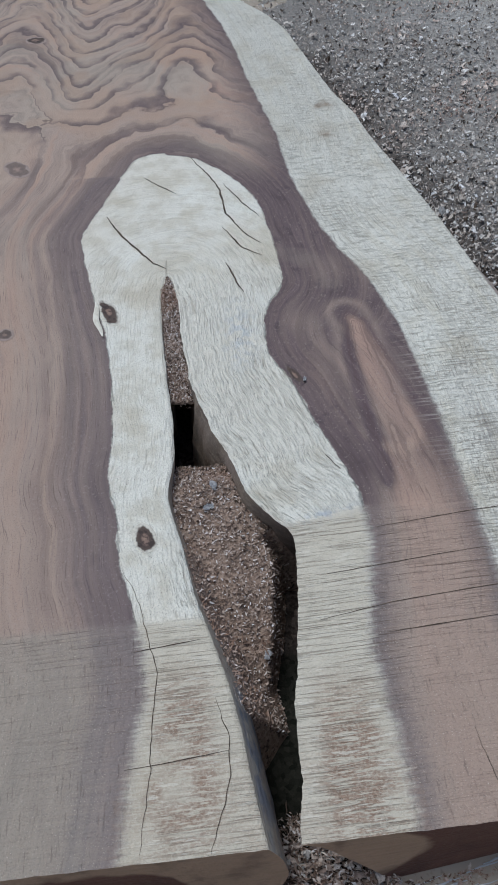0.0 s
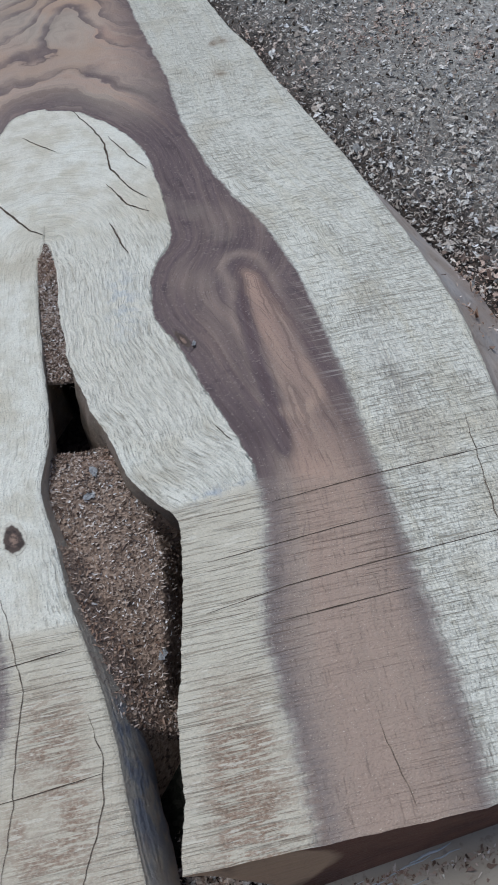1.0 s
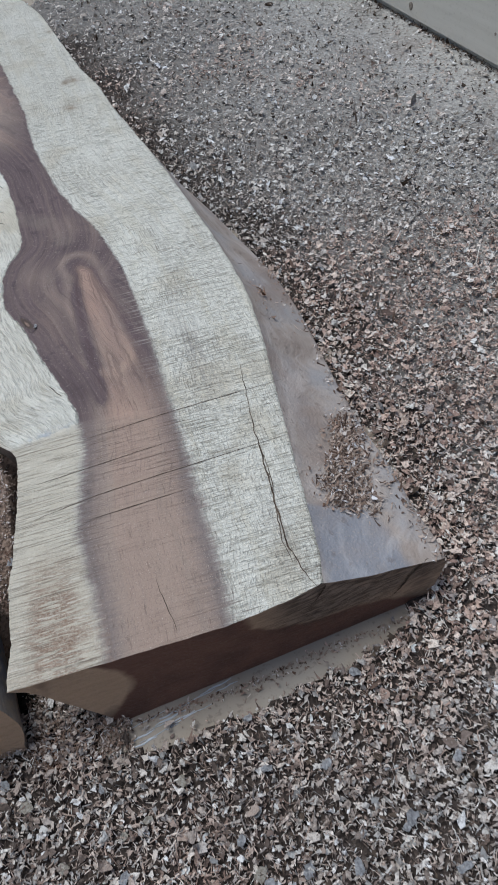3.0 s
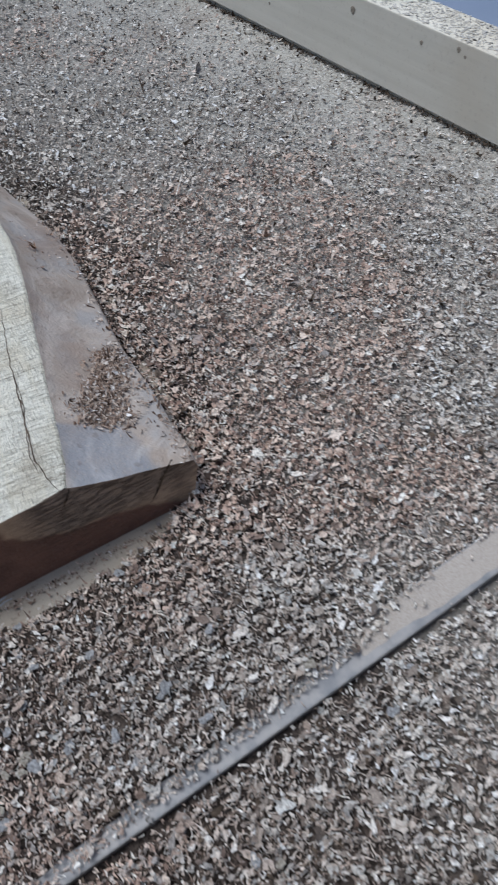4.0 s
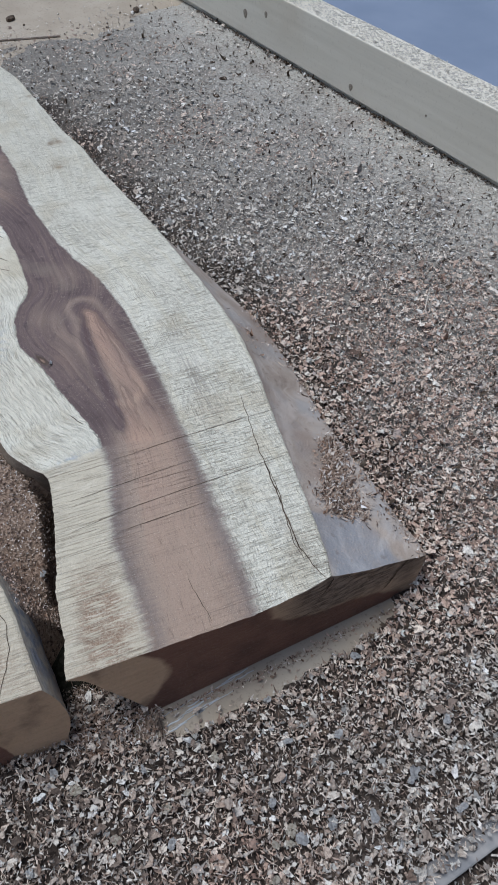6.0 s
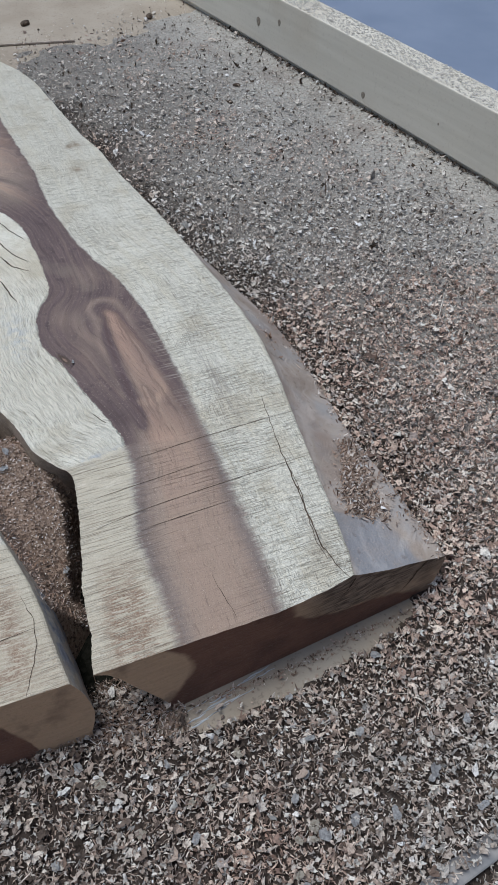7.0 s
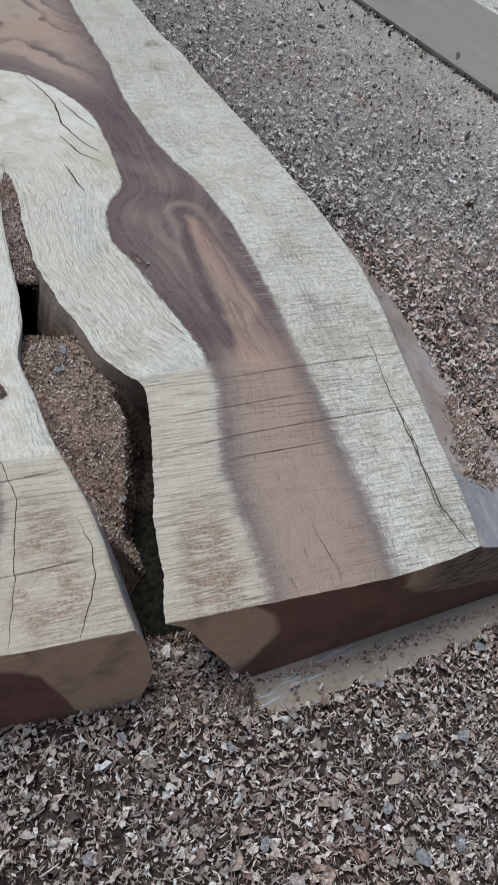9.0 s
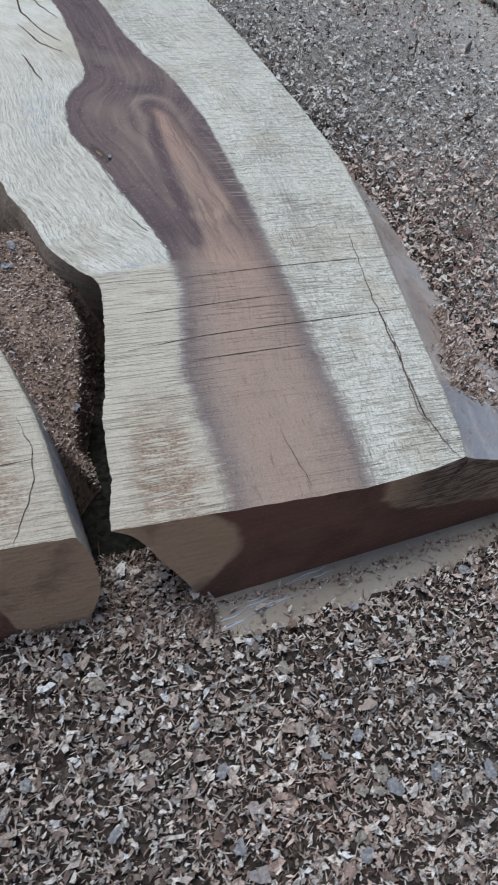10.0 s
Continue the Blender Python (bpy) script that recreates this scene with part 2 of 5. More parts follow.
    kerf = n.noise(1.0, 2, 0.6, n.vec(n.math("MULTIPLY", x, 15), n.math("MULTIPLY", wavy, 600), 0))
    deep = n.noise(1.0, 1, 0.5, n.vec(n.math("MULTIPLY", x, 16), n.math("MULTIPLY", wavy, 520), 5))
    deep2 = n.noise(1.0, 0, 0.5, n.vec(n.math("MULTIPLY", x, 7), n.math("MULTIPLY", wavy, 410), 9))
    faint = n.step(light, 0.0, 1.0, 0.6, 1.05)
    quiet = n.math("MAXIMUM", light, n.step(y, 0.1, 0.3, 0.65, 1.0))
    line = n.math("MAXIMUM", times(n.step(kerf, 0.53, 0.64, 0.0, 0.55), faint), times(quiet, n.math("MAXIMUM", n.step(deep, 0.66, 0.73, 0.0, 0.7), n.step(deep2, 0.735, 0.775, 0.0, 0.85))))
    line = times(line, n.step(n.noise(4.5, 2), 0.36, 0.56, 0.25, 1.0), saw, n.step(n.noise(160, 2), 0.3, 0.5, 0.45, 1.0))
    colour = n.mix(light, heart, white)
    ridge = n.noise(1.0, 4, 0.65, n.vec(n.math("MULTIPLY", x, 30), n.math("MULTIPLY", wavy, 230), 2))
    cake = times(n.attr("cake"), n.step(ridge, 0.43, 0.51, 0.15, 1.0), n.step(n.noise(15, 3), 0.3, 0.5, 0.25, 1.0), n.step(n.noise(330, 3), 0.36, 0.56, 0.5, 1.0))
    colour = n.mix(cake, colour, n.mix(n.noise(300, 2), (0.19, 0.122, 0.083), (0.385, 0.27, 0.185)))
    colour = n.mix(times(n.step(ridge, 0.57, 0.64, 0.0, 0.7), saw, pale), colour, (0.66, 0.60, 0.48))
    colour = n.mix(times(line, n.step(pale, 0.0, 1.0, 0.9, 0.8)), colour, n.mix(light, (0.12, 0.078, 0.058), (0.17, 0.13, 0.09)))
    scuff = times(n.step(n.noise(1.0, 1, 0.5, n.vec(n.math("MULTIPLY", x, 12), n.math("MULTIPLY", wavy, 330), 15)), 0.54, 0.66), n.attr("scuff"), n.math("SUBTRACT", 1.0, light))
    colour = n.mix(scuff, colour, (0.42, 0.37, 0.315))
    tick = times(n.step(n.noise(1.0, 2, 0.6, n.vec(n.math("MULTIPLY", x, 420), n.math("MULTIPLY", y, 38), 12)), 0.62, 0.7), saw, n.math("SUBTRACT", 1.0, pale), 0.35)
    colour = n.mix(tick, colour, (0.15, 0.105, 0.08))
    stain = n.math("MULTIPLY", n.step(n.noise(11, 4), 0.56, 0.75, 0.0, 0.3), n.step(light, 0.0, 1.0, 1.0, 0.35))
    colour = n.mix(stain, colour, (0.27, 0.22, 0.175))
    colour = n.mix(n.step(n.noise(620, 3), 0.52, 0.68, 0.0, 0.26), colour, n.mix(light, (0.11, 0.075, 0.06), (0.30, 0.255, 0.185)))
    colour = n.mix(times(n.step(n.noise(900, 1), 0.68, 0.73, 0.0, 0.6), saw), colour, (0.68, 0.58, 0.47))
    h = n.math("SUBTRACT", n.math("MULTIPLY", n.noise(520, 4), 0.9), n.math("MULTIPLY", line, 0.6))
    h = n.math("SUBTRACT", h, times(n.step(fleck, 0.54, 0.68), light, 0.7, coarse, n.math("SUBTRACT", 1.0, times(saw, pale, 0.85))))
    h = n.math("SUBTRACT", h, times(n.step(flaky, 0.45, 0.64), rough_part, 0.9))
    h = n.math("ADD", h, times(mid(weave, 1.0), sap))
    h = n.math("SUBTRACT", h, times(n.step(thread_x, 0.56, 0.66), sap, 0.6))
    h = n.math("SUBTRACT", h, n.math("MULTIPLY", tick, 0.8))
    return n.done(colour, n.bump(h, 0.85, 0.0018))


def make_end_grain():
    n = Nodes("chainsawn_end_grain", 0.75)
    x, y, z = n.split(n.pos)
    sap = n.step(n.math("ADD", n.attr("sap"), n.math("MULTIPLY", n.math("SUBTRACT", n.noise(34, 4), 0.5), 0.022)), -0.008, 0.005)
    f = n.noise(1.0, 4, 0.6, n.vec(n.math("MULTIPLY", x, 26), 0.0, n.math("MULTIPLY", z, 190)))
    dark = n.mix(f, (0.165, 0.083, 0.06), (0.275, 0.152, 0.112))
    dark = n.mix(n.step(n.noise(14, 4), 0.45, 0.7, 0.0, 0.5), dark, (0.085, 0.05, 0.043))
    pale = n.mix(f, (0.47, 0.32, 0.205), (0.70, 0.505, 0.345))
    pale = n.mix(n.step(n.noise(18, 4), 0.5, 0.7, 0.0, 0.6), pale, (0.17, 0.12, 0.09))
    c = n.mix(sap, dark, pale)
    torn = n.math("MULTIPLY", n.step(x, 0.25, 0.33), n.step(z, 0.02, 0.07, 0.3, 1.0))
    fibre = n.step(n.noise(1.0, 4, 0.65, n.vec(n.math("MULTIPLY", x, 34), 0.0, n.math("MULTIPLY", z, 330))), 0.46, 0.6)
    c = n.mix(n.math("MULTIPLY", n.math("MULTIPLY", torn, sap), 0.8), c, (0.315, 0.245, 0.195))
    c = n.mix(n.math("MULTIPLY", torn, n.math("MULTIPLY", fibre, 0.85)), c, (0.11, 0.078, 0.06))
    c = n.mix(n.step(n.noise(260, 2), 0.56, 0.7, 0.0, 0.22), c, (0.34, 0.255, 0.19))
    h = n.math("ADD", n.math("ADD", f, n.noise(200, 3)), n.math("MULTIPLY", torn, fibre))
    return n.done(c, n.bump(h, 0.8, 0.003))


def make_wane(name, a, b, blue, light, slot=False, rind=0.0):
    """Outside of the log under the bark: grey-brown, streaked along the grain."""
    n = Nodes(name, 0.62)
    ring = n.attr("ring")
    x, along, z = n.split(n.pos)
    f = n.noise(1.0, 4, 0.6, n.vec(n.math("MULTIPLY", ring, 190), n.math("MULTIPLY", along, 11), 0))
    c = n.ramp(n.noise(13, 4), (0.3, a), (0.5, b), (0.66, blue))
    c = n.mix(n.step(f, 0.48, 0.7, 0.0, 0.65), c, light)
    long = n.noise(1.0, 3, 0.6, n.vec(n.math("MULTIPLY", ring, 95), n.math("MULTIPLY", along, 4.5), 7))
    c = n.mix(n.step(long, 0.54, 0.66, 0.0, 0.6), c, light)
    c = n.mix(n.step(long, 0.44, 0.34, 0.0, 0.5), c, a)
    c = n.mix(n.step(n.noise(9, 3), 0.5, 0.66, 0.0, 0.55), c, (0.30, 0.225, 0.18))
    if not slot:
        c = n.mix(n.math("MULTIPLY", n.attr("shelf"), n.step(n.noise(30, 3), 0.3, 0.6, 0.65, 0.95)), c, n.mix(n.step(f, 0.45, 0.7), (0.265, 0.263, 0.272), (0.40, 0.385, 0.38)))
    if slot:
        # Paler upward: sapwood rind, lightened further against the wall's own shade.
        c = n.mix(n.math("MULTIPLY", n.step(z, 0.055, 0.11, 0.0, rind), n.step(n.noise(60, 3), 0.35, 0.6, 0.2, 1.0)), c, n.mix(f, (0.62, 0.545, 0.42), (0.45, 0.38, 0.285)))
        c = n.mix(n.math("MULTIPLY", n.math("MULTIPLY", n.step(n.noise(38, 4), 0.42, 0.56, 0.1, 0.85), n.math("MULTIPLY", n.step(along, 0.17, 0.12), n.step(along, -0.01, 0.05, 0.35, 1.0))), n.step(z, 0.127, 0.115, 0.0, 1.0)), c, (0.22, 0.23, 0.26))
    c = n.mix(n.step(n.noise(70, 4), 0.6, 0.7, 0.0, 0.35), c, (0.13, 0.09, 0.07))
    c = n.mix(n.step(n.noise(400, 2), 0.58, 0.68, 0.0, 0.4), c, (0.46, 0.39, 0.32))
    return n.done(c, n.bump(n.math("ADD", n.math("MULTIPLY", f, 1.4), n.noise(240, 3)), 0.6, 0.0025))


def make_chips(name, fine):
    """Wood flakes, each its own tone: damp and brown near the cut, dry and pale farther off."""
    n = Nodes(name, 0.8)
    r = n.t.nodes.new("ShaderNodeNewGeometry").outputs["Random Per Island"]
    x, y, z = n.split(n.pos)
    if fine:
        dark_tone = n.ramp(r, (0, (0.035, 0.026, 0.021)), (0.32, (0.215, 0.168, 0.133)), (0.60, (0.50, 0.41, 0.335)), (0.88, (0.77, 0.67, 0.57)), (1, (0.827, 0.766, 0.686)))
        pale_tone = n.ramp(r, (0, (0.061, 0.046, 0.036)), (0.11, (0.36, 0.305, 0.252)), (0.34, (0.635, 0.575, 0.485)), (0.78, (0.82, 0.785, 0.70)), (1, (0.860, 0.840, 0.820)))
    else:
        dark_tone = n.ramp(r, (0, (0.035, 0.027, 0.022)), (0.27, (0.205, 0.167, 0.137)), (0.60, (0.485, 0.42, 0.353)), (0.92, (0.745, 0.685, 0.60)), (1, (0.860, 0.840, 0.820)))
        pale_tone = n.ramp(r, (0, (0.051, 0.040, 0.032)), (0.10, (0.33, 0.29, 0.242)), (0.32, (0.61, 0.56, 0.475)), (0.80, (0.82, 0.79, 0.71)), (1, (0.860, 0.840, 0.820)))
    warm = n.ramp(r, (0, (0.045, 0.029, 0.023)), (0.18, (0.34, 0.21, 0.158)), (0.46, (0.67, 0.47, 0.36)), (0.82, (0.86, 0.70, 0.565)), (1, (0.860, 0.832, 0.738)))
    way = n.math("ADD", n.math("ADD", n.math("MULTIPLY", x, 0.9), n.math("MULTIPLY", y, 0.25)), n.math("MULTIPLY", n.math("SUBTRACT", n.noise(2.2, 3), 0.5), 0.9))
    grey = n.mix(n.step(way, -0.05, 0.9), dark_tone, pale_tone)
    dx, dy = n.math("SUBTRACT", x, 0.62), n.math("SUBTRACT", y, 0.25)
    dist = n.math("SQRT", n.math("ADD", n.math("MULTIPLY", dx, dx), n.math("MULTIPLY", dy, dy)))
    tone = n.math("ADD", n.noise(2.6, 3, 0.55, n.vec(n.math("ADD", x, 3.1), y, 0)), n.step(dist, 0.55, 0.15, 0.0, 0.25))
    c = n.mix(n.step(tone, 0.46, 0.66, 0.34 if fine else 0.16, 0.95 if fine else 0.85), grey, warm)
    hue = n.math("FRACT", n.math("MULTIPLY", r, 37.0))
    c = n.mix(n.step(hue, 0.76, 0.82, 0.0, 0.45), c, (0.46, 0.475, 0.455))
    c = n.mix(n.step(hue, 0.14, 0.08, 0.0, 0.4), c, (0.25, 0.16, 0.115))
    c = n.mix(n.step(n.noise(210, 4), 0.48, 0.62, 0.0, 0.5), c, (0.13, 0.098, 0.076))
    c = n.mix(n.step(n.noise(520, 2), 0.45, 0.7, 0.0, 0.25), c, (0.2, 0.155, 0.12))
    return n.done(c, n.bump(n.noise(280, 4), 0.9, 0.003))


def make_crumbs():
    """Coarse orange-brown sawdust and short shavings, a few of them pale."""
    n = Nodes("brown_shavings", 0.85)
    r = n.t.nodes.new("ShaderNodeNewGeometry").outputs["Random Per Island"]
    c = n.ramp(r, (0.0, (0.06, 0.038, 0.028)), (0.26, (0.19, 0.128, 0.092)), (0.55, (0.36, 0.265, 0.20)), (0.86, (0.52, 0.43, 0.355)), (1.0, (0.74, 0.70, 0.66)))
    c = n.mix(n.step(n.noise(9, 3), 0.5, 0.66, 0.0, 0.4), c, (0.30, 0.17, 0.105))
    return n.done(c, n.bump(n.noise(500, 2), 0.3, 0.001))


def make_dust(name, a, b, dark=(0.07, 0.048, 0.036), scale=1.0, relief=0.004):
    n = Nodes(name, 0.9)
    v = n.voronoi(150 * scale, None, "Color")
    s = n.split(v)[0]
    c = n.mix(s, a, b)
    c = n.mix(n.step(n.noise(120 * scale, 3), 0.5, 0.66), c, dark)
    c = n.mix(n.step(n.noise(4, 3), 0.4, 0.7, 0.0, 0.5), c, n.mix(0.5, a, b))
    return n.done(c, n.bump(n.math("ADD", s, n.noise(300, 3)), 0.9, relief))


def make_bed():
    """Dust under the shavings: dark and damp with gap shade painted in among thick flakes, pale and dry where they thin
    out.
    """
    n = Nodes("shavings_bed", 0.9)
    n.b.inputs["Specular IOR Level"].default_value = 0.05
    s = n.split(n.voronoi(210, None, "Color"))[0]
    dark_tone = n.mix(s, (0.022, 0.017, 0.014), (0.085, 0.066, 0.054))
    pale_tone = n.mix(s, (0.35, 0.325, 0.283), (0.50, 0.472, 0.415))
    c = n.mix(n.attr("pale_tone"), dark_tone, pale_tone)
    mouth_shade = n.attr("mouth_shade")
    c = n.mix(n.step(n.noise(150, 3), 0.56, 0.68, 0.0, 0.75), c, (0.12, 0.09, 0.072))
    c = n.mix(n.math("MULTIPLY", n.step(n.noise(7, 4), 0.5, 0.7, 0.0, 0.35), n.attr("pale_tone")), c, (0.20, 0.155, 0.125))
    # Slot mouth: near-black, its deep shade put into the bed's colour over dark debris.
    c = n.mix(mouth_shade, c, n.mix(s, (0.008, 0.009, 0.006), (0.026, 0.024, 0.018)))
    return n.done(c, n.bump(n.math("ADD", s, n.noise(300, 3)), 0.9, 0.003))


def make_concrete():
    n = Nodes("dusty_concrete", 0.85)
    c = n.ramp(n.noise(5, 5), (0.3, (0.315, 0.26, 0.195)), (0.55, (0.385, 0.325, 0.25)), (0.75, (0.43, 0.375, 0.30)))
    c = n.mix(n.step(n.noise(160, 3), 0.55, 0.7, 0.0, 0.5), c, (0.18, 0.14, 0.11))
    return n.done(c, n.bump(n.noise(260, 4), 0.3, 0.001))


def make_timber():
    n = Nodes("pale_planed_timber", 0.75)
    x, y, z = n.split(n.pos)
    f = n.noise(1.0, 4, 0.6, n.vec(n.math("MULTIPLY", x, 40), n.math("MULTIPLY", y, 2.5), n.math("MULTIPLY", z, 60)))
    c = n.ramp(f, (0.25, (0.63, 0.58, 0.475)), (0.6, (0.70, 0.65, 0.54)), (0.85, (0.74, 0.69, 0.58)))
    c = n.mix(n.step(n.noise(3.5, 4), 0.5, 0.7, 0.0, 0.4), c, (0.58, 0.50, 0.38))
    c = n.mix(n.step(n.noise(130, 4), 0.55, 0.72, 0.0, 0.22), c, (0.42, 0.36, 0.28))
    return n.done(c, n.bump(f, 0.15, 0.001))


def make_plain(name, a, b, rough=0.7, metal=0.0, scale=20, bump=0.2):
    n = Nodes(name, rough)
    n.b.inputs["Metallic"].default_value = metal
    f = n.noise(scale, 4)
    c = n.mix(n.step(f, 0.3, 0.7), a, b)
    return n.done(c, n.bump(n.noise(scale * 12, 3), bump, 0.001))


def make_knot():
    n = Nodes("knot_wood", 0.85)
    r, d = n.attr("rad"), n.attr("dark")
    rr = n.math("ADD", r, n.math("MULTIPLY", n.math("SUBTRACT", n.noise(55, 3), 0.5), 1.0))
    around = n.ramp(n.attr("tone"), (0.0, (0.62, 0.57, 0.46)), (0.5, (0.33, 0.25, 0.205)), (1.0, (0.10, 0.072, 0.07)))
    around = n.mix(n.step(n.noise(300, 3), 0.4, 0.7, 0.0, 0.4), around, (0.25, 0.2, 0.15))
    inner = n.ramp(rr, (0.0, (0.30, 0.205, 0.145)), (0.25, (0.21, 0.14, 0.105)), (0.42, (0.075, 0.053, 0.043)), (0.7, (0.10, 0.072, 0.056)))
    inner = n.mix(n.step(n.noise(160, 3), 0.52, 0.62, 0.0, 0.7), inner, (0.045, 0.033, 0.028))
    c = n.mix(n.math("MULTIPLY", n.step(rr, 0.88, 0.68), d), around, inner)
    return n.done(c, n.bump(n.noise(300, 3), 0.6, 0.0015))


M_FACE, M_END, M_WANE = make_board_face(), make_end_grain(), make_wane("weathered_live_edge", (0.33, 0.26, 0.205), (0.41, 0.34, 0.28), (0.39, 0.36, 0.335), (0.56, 0.485, 0.42))
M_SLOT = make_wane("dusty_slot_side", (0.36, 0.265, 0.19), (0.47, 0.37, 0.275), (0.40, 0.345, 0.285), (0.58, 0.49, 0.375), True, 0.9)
# Darker copy for the right wall: the gap's shade is put into its brown.
M_SLOT_BROWN_SHADED = make_wane("brown_shaded_slot_side", (0.10, 0.07, 0.05), (0.19, 0.14, 0.10), (0.13, 0.11, 0.09), (0.27, 0.21, 0.155), True, 0.15)
M_CHIPS, M_SHREDS = make_chips("wood_flakes", False), make_chips("fine_wood_shreds", True)
M_CRUMBS = make_crumbs()
M_CHIPS_PALE = make_plain("pale_beam_dust", (0.41, 0.38, 0.33), (0.52, 0.485, 0.43), 0.85, 0, 55)
M_BED = make_bed()
M_SAWDUST = make_dust("brown_sawdust", (0.25, 0.172, 0.122), (0.41, 0.30, 0.22), (0.085, 0.056, 0.041), 1.7)
M_FLOOR, M_TIMBER = make_concrete(), make_timber()
M_BLUE = make_plain("blue_floor_paint", (0.178, 0.215, 0.285), (0.21, 0.248, 0.322), 0.55, 0, 3, 0.05)
M_DUST_FILM = make_dust("pale_wood_dust", (0.41, 0.355, 0.30), (0.47, 0.415, 0.355), (0.35, 0.295, 0.245), 5.0, 0.0006)
M_METAL = make_plain("dusty_aluminium", (0.215, 0.213, 0.213), (0.335, 0.315, 0.295), 0.62, 0.15, 38, 0.2)
M_CRACK = make_plain("dark_crack", (0.05, 0.036, 0.026), (0.12, 0.088, 0.062), 0.95, 0, 90)
M_KNOT = make_knot()
M_SLIVER = make_plain("torn_pale_wood", (0.60, 0.54, 0.42), (0.74, 0.69, 0.57), 0.85, 0, 110, 0.5)
M_BEAM_KNOT = make_plain("brown_beam_knot", (0.20, 0.165, 0.125), (0.36, 0.31, 0.245), 0.85, 0, 120)
M_LIGHT_BLOCK = make_plain("grey_light_block", (0.28, 0.27, 0.25), (0.36, 0.345, 0.32), 0.9, 0, 6)
M_STICK = make_plain("grey_stick_wood", (0.3, 0.25, 0.2), (0.42, 0.36, 0.3), 0.85, 0, 40)


# ---- mesh shorthand ----
def link(name, verts, faces, material, parent=None, attrs=None, smooth=True):
    me = bpy.data.meshes.new(name)
    me.from_pydata(np.asarray(verts, float).tolist(), [], np.asarray(faces).tolist() if isinstance(faces, np.ndarray) else faces)
    for key, values in (attrs or {}).items():
        a = me.attributes.new(key, "FLOAT", "POINT")
        a.data.foreach_set("value", np.ascontiguousarray(values, np.float32).ravel())
    me.polygons.foreach_set("use_smooth", [smooth] * len(me.polygons))
    me.materials.append(material)
    me.update()
    ob = new(name, me)
    ob.parent = parent
    return ob


def part(name, bm, material, parent, label=""):
    me = bpy.data.meshes.new(name)
    bm.to_mesh(me)
    bm.free()
    me.materials.append(material)
    ob = new(name, me)
    ob.parent = parent
    if label:
        ob["label"] = label
    return ob


def grid_faces(nu, nv, flip=False):
    i = np.arange(nu * nv).reshape(nu, nv)
    q = np.stack([i[:-1, :-1], i[1:, :-1], i[1:, 1:], i[:-1, 1:]], -1).reshape(-1, 4)
    return q[:, ::-1] if flip else q


def fbm(x, y, scale, octaves=3, seed=0.0):
    """Cheap smooth noise, about -1 to 1, for arrays."""
    out, amp, tot = np.zeros(np.broadcast(x, y).shape), 1.0, 0.0
    for o in range(octaves):
        f = scale * 2.03 ** o
        a, b = x * f + 17.3 * o + seed, y * f - 9.1 * o + seed * 1.7
        w = np.sin(a + 1.7 * np.sin(b * 0.83 + 0.5)) * np.cos(b * 1.13 + 1.3 * np.sin(a * 0.71)) + 0.5 * np.sin(1.9 * a - 1.3 * b + 2 * np.sin(0.6 * b))
        out, tot, amp = out + amp * w / 1.3, tot + amp, amp * 0.5
    return out / tot


def curve(points, ragged=0.0):
    """x over y through control points, smoothed."""
    p = np.array(points, float)
    p = p[np.argsort(p[:, 1])]
    t = np.concatenate([[0], np.cumsum(np.hypot(*np.diff(p, axis=0).T))])
    s = np.linspace(0, t[-1], 900)
    xs, ys = np.interp(s, t, p[:, 0]), np.interp(s, t, p[:, 1])
    k = np.hanning(max(9, int(900 * 0.03 / t[-1] * 2) | 1))
    k /= k.sum()
    pad = len(k) // 2
    def soft(a):
        b = np.concatenate([2 * a[0] - a[pad:0:-1], a, 2 * a[-1] - a[-2:-pad - 2:-1]])
        return np.convolve(b, k, "valid")
    xs, ys = soft(xs), np.maximum.accumulate(soft(ys))
    if ragged:
        xs = xs + ragged * (1.6 * fbm(ys, 0 * ys, 70, 4, 2.0) + 0.9 * fbm(ys, 0 * ys, 610, 3, 5.0))
    return lambda y: np.interp(y, ys, xs)


def far(px, py, line):
    """Distance from points to a polyline."""
    best = np.full(px.shape, 1e9)
    for (x0, y0), (x1, y1) in zip(line[:-1], line[1:]):
        dx, dy = x1 - x0, y1 - y0
        t = np.clip(((px - x0) * dx + (py - y0) * dy) / (dx * dx + dy * dy + 1e-12), 0, 1)
        best = np.minimum(best, np.hypot(px - x0 - t * dx, py - y0 - t * dy))
    return best


# ---- the slab: plan ----
FLOOR, TOP, LENGTH, MID = -0.009, 0.130, 2.35, -0.098
outer = curve([(0.350, 0.0), (0.355, 0.027), (0.362, 0.078), (0.367, 0.14), (0.372, 0.2), (0.376, 0.24), (0.381, 0.3), (0.390, 0.38), (0.395, 0.455), (0.395, 0.51),
               (0.391, 0.555), (0.380, 0.64), (0.364, 0.735), (0.347, 0.83), (0.329, 0.915), (0.305, 1.02), (0.283, 1.115), (0.271, 1.195), (0.243, 1.29), (0.213, 1.45), (0.184, 1.6),
               (0.150, 1.69), (0.11, 1.755), (0.0, 1.94), (-0.13, 2.35)], 0.0007)
